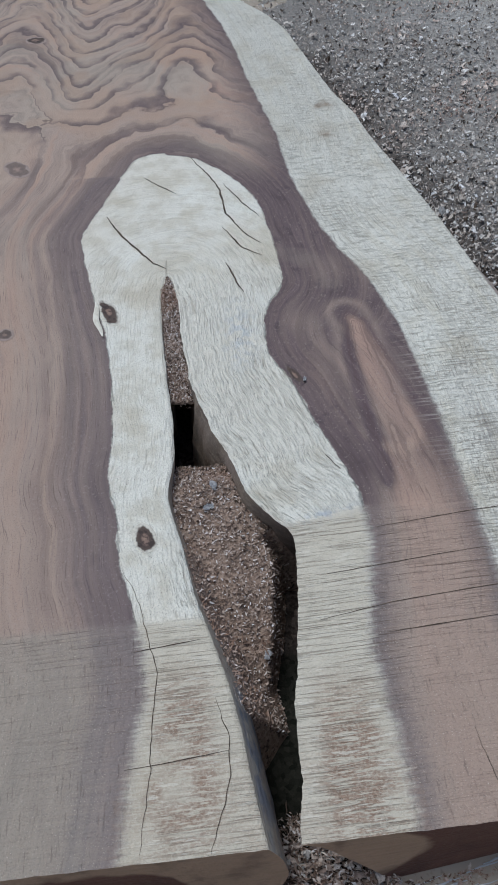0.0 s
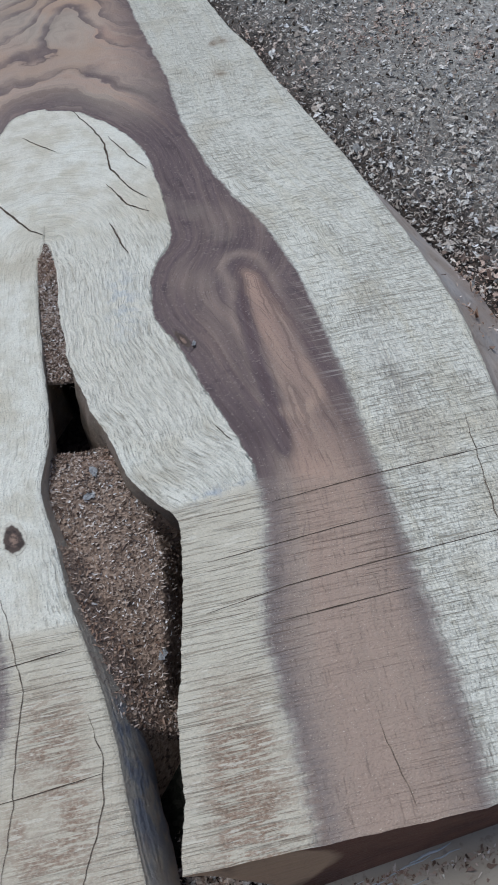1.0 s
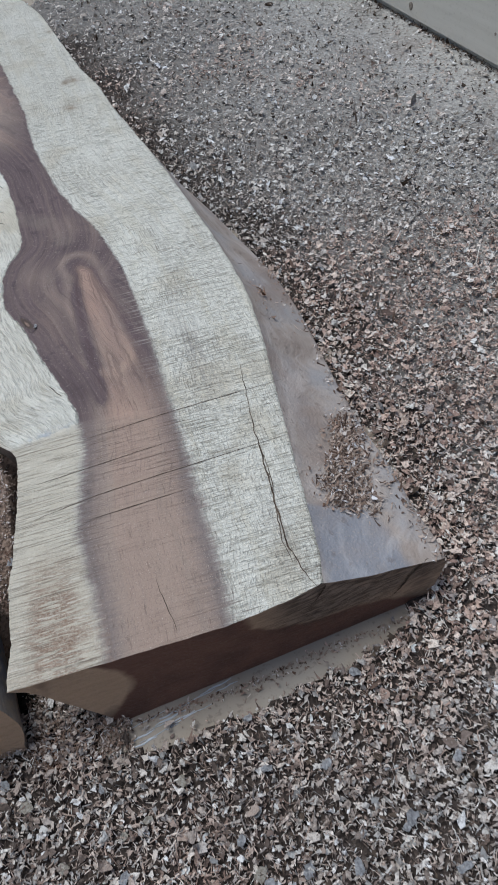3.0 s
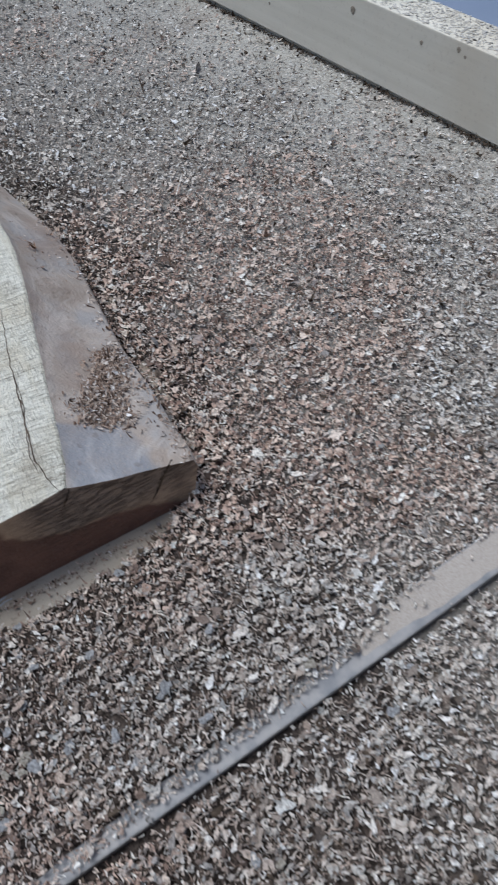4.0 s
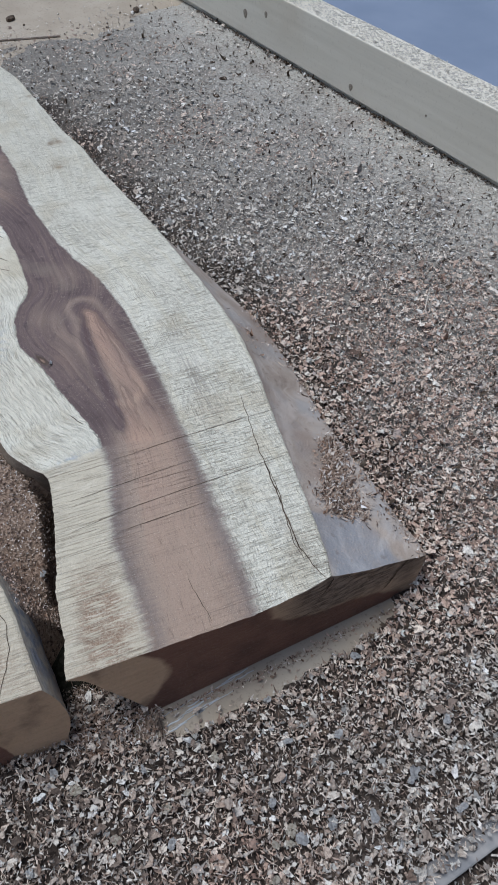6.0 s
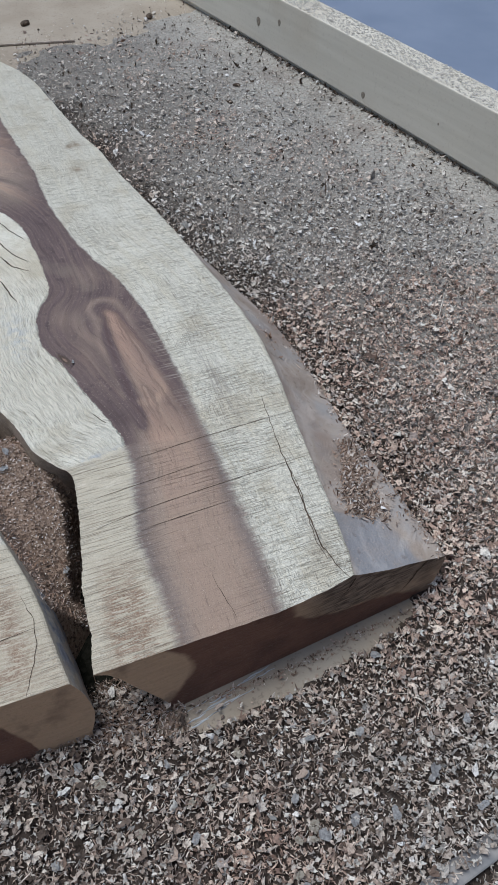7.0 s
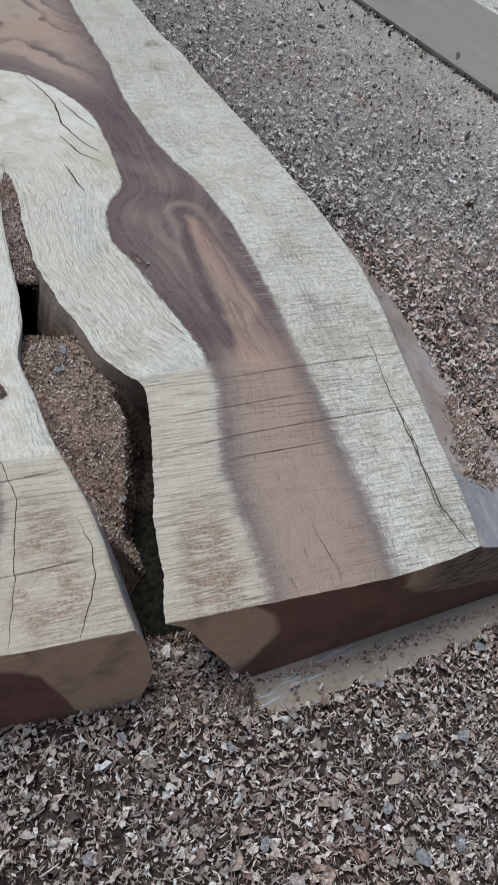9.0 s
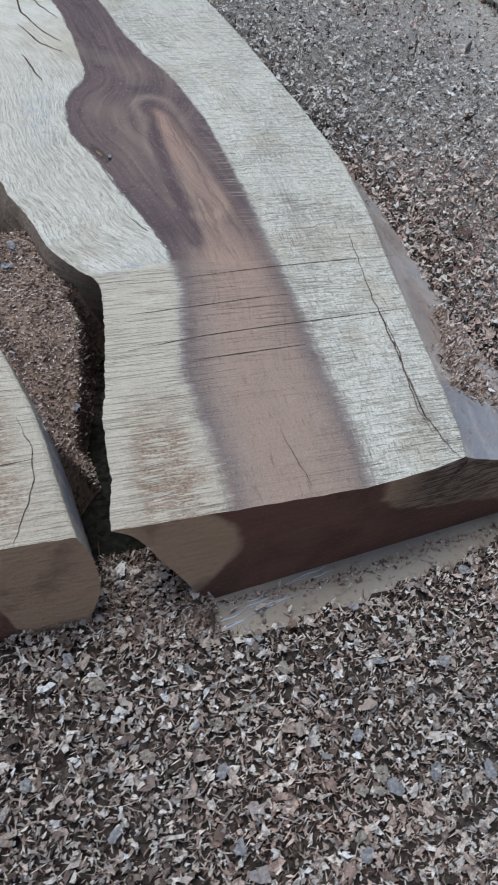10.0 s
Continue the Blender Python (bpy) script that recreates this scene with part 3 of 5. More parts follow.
heart_edge = curve([(0.244, -0.03), (0.247, 0.06), (0.246, 0.14), (0.244, 0.22), (0.242, 0.3), (0.239, 0.38), (0.237, 0.45), (0.231, 0.53), (0.224, 0.608),
                    (0.211, 0.675), (0.199, 0.725), (0.165, 0.805), (0.142, 0.885), (0.127, 0.965), (0.117, 1.02), (0.116, 1.07), (0.112, 1.14), (0.098, 1.24), (0.076, 1.39), (0.062, 1.52), (0.044, 1.635), (0.007, 1.795), (-0.1, 2.07), (-0.26, 2.35)])
pale_right = curve([(0.1046, -0.03315), (0.1045, 0.05585), (0.09965, 0.1147), (0.09675, 0.1585), (0.1074, 0.2217), (0.1179, 0.2795), (0.1188, 0.337), (0.1082, 0.3846),
                    (0.08155, 0.4562), (0.06355, 0.5237), (0.04, 0.5719), (0.0345, 0.6211), (0.04505, 0.6755), (0.0771, 0.7245), (0.0707, 0.8226), (0.06065, 0.9296),
                    (0.03395, 0.9924), (5e-05, 1.044), (-0.051, 1.094), (-0.0967, 1.106)])
pale_left = curve([(-0.158, -0.03405), (-0.1463, 0.04785), (-0.1429, 0.08415), (-0.1307, 0.1331), (-0.1339, 0.1815), (-0.1467, 0.2374), (-0.1604, 0.2844), (-0.1615, 0.3417),
                   (-0.1788, 0.3984), (-0.1722, 0.4569), (-0.1755, 0.5513), (-0.1864, 0.6391), (-0.2179, 0.7649), (-0.2381, 0.881), (-0.1966, 0.9857), (-0.1517, 1.102), (-0.1242, 1.111)])
slot_right = curve([(0.00085, -0.0335), (0.0001, -0.0038), (0.00705, 0.02985), (0.01115, 0.07115), (0.0114, 0.1172), (0.01825, 0.1416), (0.02525, 0.1921), (0.0322, 0.2511),
                    (0.03525, 0.2982), (0.01135, 0.3229), (-0.0152, 0.3618), (-0.0245, 0.4016), (-0.04695, 0.4542), (-0.07, 0.5309), (-0.0814, 0.6236), (-0.08245, 0.7026), (-0.09135, 0.7454), (MID, 0.7617)], 0.0011)
slot_left = curve([(-0.0235, -0.0336), (-0.0245, -0.0039), (-0.0275, 0.01585), (-0.0345, 0.0503), (-0.03825, 0.0876), (-0.04755, 0.1364), (-0.0598, 0.1791), (-0.07755, 0.2331), (-0.0894, 0.2974),
                   (-0.1004, 0.3402), (-0.1058, 0.3697), (-0.0948, 0.4218), (-0.09605, 0.481), (-0.102, 0.5464), (-0.1076, 0.639), (-0.1085, 0.7179), (MID, 0.7617)], 0.0004)
left_edge = curve([(-0.62, -0.03), (-0.62, 0.5), (-0.66, 1.05), (-0.74, 1.6), (-0.84, 2.35)])
rim = curve([(0.512, 0.0), (0.514, 0.045), (0.508, 0.1), (0.506, 0.16), (0.503, 0.2), (0.496, 0.24), (0.489, 0.33), (0.487, 0.43), (0.484, 0.52), (0.472, 0.615), (0.447, 0.7), (0.410, 0.8),
             (0.375, 0.88), (0.330, 0.98), (0.300, 1.06), (0.276, 1.195), (0.248, 1.29), (0.218, 1.45), (0.189, 1.6), (0.155, 1.69), (0.115, 1.755), (0.004, 1.94), (-0.126, 2.35)])


def rim_z(y):
    return np.interp(y, [0.0, 0.03, 0.13, 0.29, 0.4, 0.57, 0.72, 0.9, 1.0, 1.12], [0.066, 0.065, 0.056, 0.048, 0.045, 0.042, 0.045, 0.07, 0.105, 0.11])


def front_y(x):
    return 0.0007 * fbm(x, 0 * x, 85, 4, 3.0) * (x > -0.4) + np.interp(x, [-0.7, 0.0, 0.235, 0.31, 0.35, 0.41, 0.52], [-0.006, -0.001, 0.002, 0.011, 0.02, 0.022, 0.034])


yy = np.linspace(0, 1.112, 300)
pale_line = np.concatenate([np.stack([pale_left(yy), yy], 1), np.stack([pale_right(yy[::-1]), yy[::-1]], 1)])
ysl = np.linspace(-0.02, 0.758, 90)
slot_line = np.concatenate([np.stack([slot_left(ysl), ysl], 1), np.stack([slot_right(ysl[::-1]), ysl[::-1]], 1)])
flame_line = [(0.1567, 0.6467), (0.1633, 0.6227), (0.1615, 0.5734), (0.1673, 0.5041), (0.1741, 0.4344), (0.1792, 0.3707), (0.1793, 0.2893), (0.1778, 0.0951), (0.1731, -0.0035)]
plum_line = [(0.1454, 0.5826), (0.1436, 0.4983), (0.1493, 0.4228), (0.1542, 0.3562)]
spots_on_face = [(0.201, 1.133, 0.012, 0.013), (0.220, 1.243, 0.015, 0.015), (0.203, 1.238, 0.008, 0.01), (0.195, 1.49, 0.009, 0.008)]
yh = np.linspace(-0.02, 2.35, 200)
heart_line = np.stack([heart_edge(yh), yh], 1)


def leg_side(x, y):
    """True on the leg beside the slot, false on the main part."""
    return x < np.where(y < 0.76, 0.5 * (slot_left(y) + slot_right(y)), MID)


def fields(x, y):
    """Signed distances into the pale core and the outer sapwood, grain coordinate, saw-marked zone."""
    inside = (x > pale_left(y)) & (x < pale_right(y)) & (y < 1.112)
    dp = np.where(inside, 1, -1) * far(x, y, pale_line)
    dp = np.where((y < 0.02), np.minimum(x - pale_left(y), pale_right(y) - x), dp)
    ds = np.where(x > heart_edge(y), 1, -1) * far(x, y, heart_line)
    core = far(x, y, slot_line)
    swirl = np.clip((y - 1.1) / 0.28, 0, 1) ** 2 * (3 - 2 * np.clip((y - 1.1) / 0.28, 0, 1))
    crest = sum(h * np.exp(-((x - c) / w) ** 2) for c, h, w in ((-0.045, 0.22, 0.075), (-0.27, -0.13, 0.06), (-0.42, 0.2, 0.1), (-0.6, -0.1, 0.08)))
    figure = y - 1.1 - np.interp(y, [1.15, 1.5], [0.25, 1.0]) * crest + 0.03 * fbm(x, y, 9, 2, 3.0)
    ring = np.where(dp > 0, core, -dp * (1 - swirl) + figure * swirl)
    ring = np.where(ds > 0, ds + 0.5, ring)
    edge = np.where(leg_side(x, y), 0.211, np.interp(x, [0.03, 0.12, 0.2, 0.24, 0.27, 0.40], [0.310, 0.325, 0.312, 0.40, 0.59, 0.67]))
    wide = np.where(x < 0.2, 0.004, np.interp(x, [0.2, 0.26, 0.4], [0.03, 0.25, 0.35]))
    saw = 1 / (1 + np.exp(np.clip((y - edge) / wide * 2.2, -30, 30)))
    fy = np.array(flame_line)[::-1]
    away = x - np.interp(y, fy[:, 1], fy[:, 0])
    wl = np.interp(y, [0.1, 0.31, 0.42, 0.56, 0.64], [0.05, 0.026, 0.019, 0.013, 0.008])
    wr = np.interp(y, [0.1, 0.31, 0.42, 0.56, 0.64], [0.052, 0.047, 0.036, 0.024, 0.012])
    flame = np.exp(-(np.abs(away) / np.where(away < 0, wl, wr)) ** 2.4) * np.exp(-(np.maximum(y - 0.628, 0) / 0.014) ** 2)
    warm = 0.85 * flame + 0.8 * np.exp(-((x + 0.36) / 0.05) ** 2 - ((y - 0.55) / 0.35) ** 2) + 0.7 * np.exp(-((x - 0.02) / 0.06) ** 2 - ((y - 1.42) / 0.16) ** 2)
    loop = np.minimum(np.hypot(away / np.where(away < 0, wl, wr), np.maximum(y - 0.622, 0) / 0.02), 4) * (x > 0) + 4 * (x <= 0)
    neck = np.clip((1.12 - y) / 0.15, 0, 1) * (x > MID)
    glow = 0.32 * np.exp(-((x - 0.15) / 0.04) ** 2 - ((y - 0.75) / 0.04) ** 2) + 0.45 * np.exp(-((x - 0.108 - 0.15 * (0.57 - y)) / 0.022) ** 2 - ((y - 0.56) / 0.09) ** 2) + np.where(away < 0.008, 0.62, 0.4) * np.exp(-((far(x, y, flame_line[:5]) - np.interp(y, [0.4, 0.62], [0.033, 0.026])) / 0.0075) ** 2) * np.clip((y - 0.36) / 0.06, 0, 1) + 0.3 * np.exp(-((x - 0.08) / 0.02) ** 2 - ((y - 0.64) / 0.03) ** 2)
    right = np.clip(1 - 0.82 * flame - glow, 0, 1) + 0.9 * np.exp(-(far(x, y, plum_line) / 0.009) ** 2)
    sawn = np.maximum(np.exp(-(dp / 0.02) ** 2), np.exp(-(ds / 0.022) ** 2)) * 0.95
    low = np.clip((0.38 - y) / 0.08, 0, 1)
    right = right * (1 - low) + sawn * low
    band_p = np.interp(-dp, [0.0, 0.012, 0.045, 0.065, 0.1], [0.95, 0.85, 0.7, 0.35, 0.08])
    band_up = np.interp(-dp, [0.0, 0.008, 0.03, 0.06], [0.95, 0.7, 0.25, 0.0])
    band_s = np.interp(-ds, [0.0, 0.01, 0.035, 0.07], [0.95, 0.75, 0.45, 0.0])
    left = np.where(x < MID, np.where(y < 1.05, band_p, band_up), band_up)
    dusk = np.maximum(left, band_s)
    dusk = dusk * (1 - neck) + right * neck
    mark = np.zeros(x.shape)
    for cx, cy, a, b in spots_on_face:
        mark = mark + 0.8 * np.exp(-((x - cx) / a) ** 2 - ((y - cy) / b) ** 2)
    blue = 0.9 * np.exp(-((x - 0.075) / 0.03) ** 2 - ((y - 0.314 - 0.2 * (x - 0.07)) / 0.009) ** 2) + 0.35 * np.exp(-((x - 0.0) / 0.02) ** 2 - ((y - 0.62) / 0.06) ** 2)
    cake = 0.95 * np.exp(-((x - 0.062) / 0.032) ** 4 - ((y - 0.06) / 0.075) ** 4) + 0.95 * np.exp(-((x + 0.095) / 0.032) ** 4 - ((y - 0.085) / 0.07) ** 4) + 0.35 * np.clip((0.1 - y) / 0.06, 0, 1) * (dp > -0.01)
    return dict(dp=dp, ds=ds, ring=ring, saw=saw, warm=warm, blue=blue, cake=np.clip(cake, 0, 1), smear=0.8 * np.exp(-((x - 0.292 - 0.03 * (0.4 - y)) / 0.014) ** 2 - ((y - 0.42) / 0.09) ** 2) + 0.6 * np.exp(-((x - 0.325) / 0.012) ** 2 - ((y - 0.1) / 0.05) ** 2), mark=np.clip(mark, 0, 1), loop=loop, scuff=0.75 * np.exp(-((x - 0.238) / 0.022) ** 2 - ((y - 0.5) / 0.13) ** 2), dusk=np.clip(dusk, 0, 1))


def top_z(x, y):
    planed = np.where(leg_side(x, y), y > 0.211, y > np.interp(x, [0.03, 0.12, 0.24], [0.310, 0.325, 0.317]))
    return TOP - 0.0015 * (planed & (x < 0.25)) + 0.0006 * fbm(x, y, 14, 2, 1.0)


slab = tagged(new("live_edge_plank"), "thick forked plank of dark heartwood and pale sapwood in shavings", "wooden plank")
STEP_Y = 0.004
rows = np.concatenate([np.arange(0, 1.5, STEP_Y), np.arange(1.5, LENGTH + 0.001, 0.012)])


def strip(lo, hi, n):
    """A strip of the top between two edges, rows along y."""
    t = np.linspace(0, 1, n)[None, :]
    y = rows[:, None]
    a, b = lo(rows)[:, None], hi(rows)[:, None]
    x = a + (b - a) * t
    y = y + front_y(x) * np.exp(-y / 0.05)
    return x, y


def edge_left(y):
    return np.where(y > 0.762, MID, slot_left(y))


def edge_right(y):
    return np.where(y > 0.762, MID, slot_right(y))


def face_strip(lo, hi, n):
    x, y = strip(lo, hi, n)
    z = top_z(x, y)
    return x, y, z


xa, ya, za = face_strip(left_edge, edge_left, 210)
xb, yb, zb = face_strip(edge_right, outer, 150)
za[:, -1] -= 0.0025 * (rows < 0.8)
zb[:, -1] -= 0.003
for x, y, z in ((xa, ya, za), (xb, yb, zb)):
    ob = link("sawn_face", np.stack([x, y, z], -1).reshape(-1, 3), grid_faces(*x.shape, flip=True), M_FACE, slab, fields(x, y))
    ob["label"] = "sawn face with saw marks and checks"


def wane_shape(t):
    """Share of the fall from the face to the rim, over the width of the live edge."""
    return t ** 0.85


# live edge on the outside, from the top's edge down to the rim and the floor
t = np.linspace(0, 1, 26)[None, :]
keep = rows[rows < LENGTH + 1]
yw = keep[:, None] + 0 * t
x0, x1 = outer(keep)[:, None], np.maximum(rim(keep), outer(keep) + 0.004)[:, None]
z0, z1 = zb[:, -1][:, None], rim_z(keep)[:, None]
xw = x0 + (x1 - x0) * t
yw = yw + front_y(xw) * np.exp(-yw / 0.05)
shape = wane_shape(t)
zw = z0 + (z1 - z0) * shape + 0.0035 * fbm(xw * 0.35, yw * 1.0, 40, 3) * np.sin(np.pi * t) * np.clip((yw - 0.1) / 0.08, 0.25, 1)
zw = zw - 0.007 * np.exp(-((yw - 0.16 - 0.12 * (t - 0.5)) / 0.04) ** 2 - ((t - 0.5) / 0.2) ** 2) + 0.005 * np.sin(np.pi * t) * np.exp(-(yw / 0.09) ** 4)
xw2 = np.concatenate([xw, xw[:, -1:] + 0.004, xw[:, -1:] - 0.012], 1)
yw2 = np.concatenate([yw, yw[:, -1:], yw[:, -1:] - 0.02 * np.exp(-yw[:, -1:] / 0.05)], 1)
zw2 = np.concatenate([zw, zw[:, -1:] - 0.018, np.full((len(keep), 1), FLOOR)], 1)
link("live_edge", np.stack([xw2, yw2, zw2], -1).reshape(-1, 3), grid_faces(*xw2.shape, flip=True), M_WANE, slab,
     dict(ring=xw2 * 0.6 + zw2, shelf=np.clip((0.122 - 0.10 * (xw2 - 0.39) - yw2) / 0.006, 0, 1) * np.clip((xw2 - 0.352) / 0.012, 0, 1) * np.clip((0.474 - xw2 - 0.3 * np.maximum(yw2 - 0.03, 0) + 0.012 * fbm(xw2, yw2, 40, 3)) / 0.014, 0, 1)))["label"] = "grey weathered live edge"


# walls of the slot
def slot_wall(edge, ztop, way, bulge, foot, power=1.0):
    k = rows < 0.766
    y = rows[k]
    t = np.linspace(0, 1, 16)[None, :]
    x = edge(y)[:, None] + way * (bulge(y)[:, None] * np.sin(np.pi * np.clip(t * 1.15, 0, 1)) + foot(y)[:, None] * t ** power)
    yy = y[:, None] + front_y(x) * np.exp(-y[:, None] / 0.05) - 0.022 * t * np.exp(-y[:, None] / 0.05)
    z = ztop[k][:, None] * (1 - t) + FLOOR * t
    x = x + 0.003 * fbm(yy, z, 30, 3) * np.sin(np.pi * t)
    return x, yy, z


xr, yr, zr = slot_wall(slot_right, zb[:, 0], 1, lambda y: 0 * y - 0.004 * np.exp(-y / 0.1), lambda y: np.interp(y, [0, 0.095, 0.25, 0.29, 0.32, 0.345, 0.418, 0.446, 0.503, 0.53, 0.76], [0.087, 0.082, 0.072, 0.055, 0.01, -0.014, -0.018, -0.02, -0.02, -0.006, 0.0]), 0.62)
xl, yl, zl = slot_wall(slot_left, za[:, -1], 1, lambda y: np.interp(y, [0, 0.25, 0.4, 0.8], [0.014, 0.010, 0.003, 0.0]), lambda y: np.interp(y, [0, 0.3, 0.38, 0.43, 0.52, 0.56], [0.006, 0.004, 0.0, -0.03, -0.03, 0.0]))
link("slot_wall", np.stack([xr, yr, zr], -1).reshape(-1, 3), grid_faces(*xr.shape, flip=True), M_SLOT_BROWN_SHADED, slab, dict(ring=zr))
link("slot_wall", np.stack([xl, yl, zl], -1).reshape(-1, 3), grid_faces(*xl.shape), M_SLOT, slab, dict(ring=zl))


# cut ends at the front
def cut_end(left_col, right_col, top_x, top_y, top_zz, sap):
    """Between two side profiles, under the front edge of the top."""
    n = 110
    s = np.linspace(0, 1, n)
    tx = np.interp(s, np.linspace(0, 1, len(top_x)), top_x)
    ty = np.interp(s, np.linspace(0, 1, len(top_x)), top_y)
    tz = np.interp(s, np.linspace(0, 1, len(top_x)), top_zz)
    m = 30
    v = np.linspace(0, 1, m)[None, :]
    lx, ly, lz = (np.interp(v[0], np.linspace(0, 1, len(c)), c) for c in left_col)
    rx, ry, rz = (np.interp(v[0], np.linspace(0, 1, len(c)), c) for c in right_col)
    w = s[:, None]
    bx, by, bz = (a[-1] * (1 - s) + b[-1] * s for a, b in ((lx, rx), (ly, ry), (lz, rz)))
    def coons(l, r, tt, bb):
        return ((1 - w) * l[None, :] + w * r[None, :] + (1 - v) * tt[:, None] + v * bb[:, None]
                - (1 - w) * (1 - v) * l[0] - (1 - w) * v * l[-1] - w * (1 - v) * r[0] - w * v * r[-1])
    x, y, z = coons(lx, rx, tx, bx), coons(ly, ry, ty, by), coons(lz, rz, tz, bz)
    y = y + 0.0015 * fbm(x, z, 35, 3) * (np.sin(np.pi * w) * np.sin(np.pi * v))
    ob = link("cut_end", np.stack([x, y, z], -1).reshape(-1, 3), grid_faces(n, m), M_END, slab, dict(sap=sap(x, z)))
    ob["label"] = "dark chainsawn end with paler sapwood"
    return x, y, z


fx = np.concatenate([xb[0], xw[0][1:]])
fy = np.concatenate([yb[0], yw[0][1:]])
fz = np.concatenate([zb[0], zw[0][1:]])
right_col = (xw2[0, -3:], yw2[0, -3:], zw2[0, -3:])


def sap_right(x, z):
    lobe = 0.118 - 0.05 * ((z - 0.075) / 0.07) ** 2 - x
    corner = np.minimum(x - 0.262 - 0.0 * z, z - np.interp(x, [0.25, 0.29, 0.33, 0.4, 0.46, 0.5], [0.11, 0.072, 0.058, 0.042, 0.016, -0.01]))
    return np.maximum(lobe, corner)


def sap_left(x, z):
    return z - np.interp(x, [-0.62, -0.18, -0.14, -0.112, -0.092, -0.078], [0.112, 0.112, 0.106, 0.085, 0.035, -0.03])


end_face = cut_end((xr[0], yr[0], zr[0]), right_col, fx, fy, fz, sap_right)
cut_end((np.full(4, left_edge(0.0)), np.linspace(-0.006, -0.026, 4), np.linspace(TOP, FLOOR, 4)), (xl[0], yl[0], zl[0]), xa[0], ya[0], za[0], sap_left)

# far end and hidden outer side of the slab
side = np.array([[left_edge(v), v, z] for v in np.linspace(0, LENGTH, 40) for z in (TOP, FLOOR)])
link("slab_side", side, grid_faces(40, 2), M_WANE, slab, dict(ring=side[:, 2]))
end = np.array([[v, LENGTH, z] for v in np.linspace(left_edge(LENGTH), rim(LENGTH), 30) for z in (TOP, FLOOR)])
link("slab_far_end", end, grid_faces(30, 2), M_END, slab, dict(sap=end[:, 2] * 0 - 1))


# cracks and checks in the slab
def crack(points, width, label=""):
    """A tapered dark split along a wandering line on the face."""
    p = np.array(points, float)
    d = np.concatenate([[0], np.cumsum(np.hypot(*np.diff(p, axis=0).T))])
    n = max(8, int(d[-1] / 0.004))
    s = np.linspace(0, d[-1], n)
    x, y = np.interp(s, d, p[:, 0]), np.interp(s, d, p[:, 1])
    x = x + 0.0016 * fbm(s, s * 0 + d[-1], 120, 2, points[0][0] * 50)
    g = np.stack([np.gradient(x), np.gradient(y)], 1)
    g /= np.linalg.norm(g, axis=1)[:, None]
    w = 0.5 * width * (np.sin(np.pi * (0.04 + 0.92 * s / d[-1])) ** 0.6) * (1 + 0.5 * fbm(s, s, 160, 2, points[0][1] * 31))
    side_x, side_y = -g[:, 1] * w, g[:, 0] * w
    v = []
    for k in (-1, 1):
        px, py = x + k * side_x, y + k * side_y
        v.append(np.stack([px, py, top_z(px, py) + 0.0005], 1))
    v = np.stack(v, 1).reshape(-1, 3)
    ob = link("crack", v, grid_faces(n, 2), M_CRACK, slab)
    if label:
        ob["label"] = label
    return ob


crack([(0.3383, 0.2835), (0.335, 0.2415), (0.332, 0.1783), (0.3288, 0.1272), (0.3266, 0.0729), (0.3338, 0.03893), (0.3427, 0.01757)], 0.0021, "long open split")
crack([(0.3364, 0.2071), (0.3332, 0.159), (0.3252, 0.1107), (0.3227, 0.0767), (0.3259, 0.05247)], 0.0011)
crack([(0.3468, 0.3593), (0.3409, 0.3025), (0.3366, 0.2644)], 0.0009)
crack([(0.1733, 0.07897), (0.1783, 0.04393), (0.1853, 0.01267)], 0.0008)
for kerf in ([(0.1189, 0.2959), (0.2392, 0.3063), (0.3926, 0.3141)], [(0.04745, 0.1952), (0.1286, 0.2073), (0.2621, 0.2168), (0.3639, 0.2232)], [(0.1094, 0.1752), (0.2334, 0.1826)],
             [(0.05435, 0.2445), (0.1865, 0.256), (0.2366, 0.2592)], [(-0.1479, 0.0724), (-0.114, 0.0745), (-0.0519, 0.08065)], [(-0.1456, 0.1805), (-0.07315, 0.1877)]):
    crack(kerf, 0.0008)
crack([(-0.1966, 0.9288), (-0.1689, 0.871), (-0.1425, 0.83), (-0.1188, 0.7951), (-0.1003, 0.7808)], 0.003, "dark split in the pale wood")
crack([(-0.05105, 1.09), (-0.01935, 1.024), (-0.00395, 0.9777), (0.00025, 0.9126), (0.03065, 0.8466), (0.0511, 0.8242)], 0.0026)
crack([(-0.00645, 0.8731), (0.0212, 0.8149), (0.04915, 0.7925)], 0.0026)
crack([(0.0017, 0.9982), (0.031, 0.9363), (0.055, 0.8963)], 0.002)
crack([(-0.1342, 1.036), (-0.1071, 1.006), (-0.07965, 0.9793)], 0.002)
crack([(-0.007, 0.7828), (0.00215, 0.7465), (0.0132, 0.7101)], 0.0022)
crack([(-0.1567, 0.2768), (-0.1389, 0.2433), (-0.1307, 0.2067), (-0.1179, 0.1574), (-0.1232, 0.1136), (-0.1247, 0.06955), (-0.1352, 0.0036)], 0.0009)
crack([(-0.0631, 0.1285), (-0.05275, 0.0944), (-0.053, 0.0591), (-0.066, 0.01965), (-0.07395, -0.0001)], 0.001)
crack([(0.08625, 0.4034), (0.1006, 0.3798)], 0.0016)



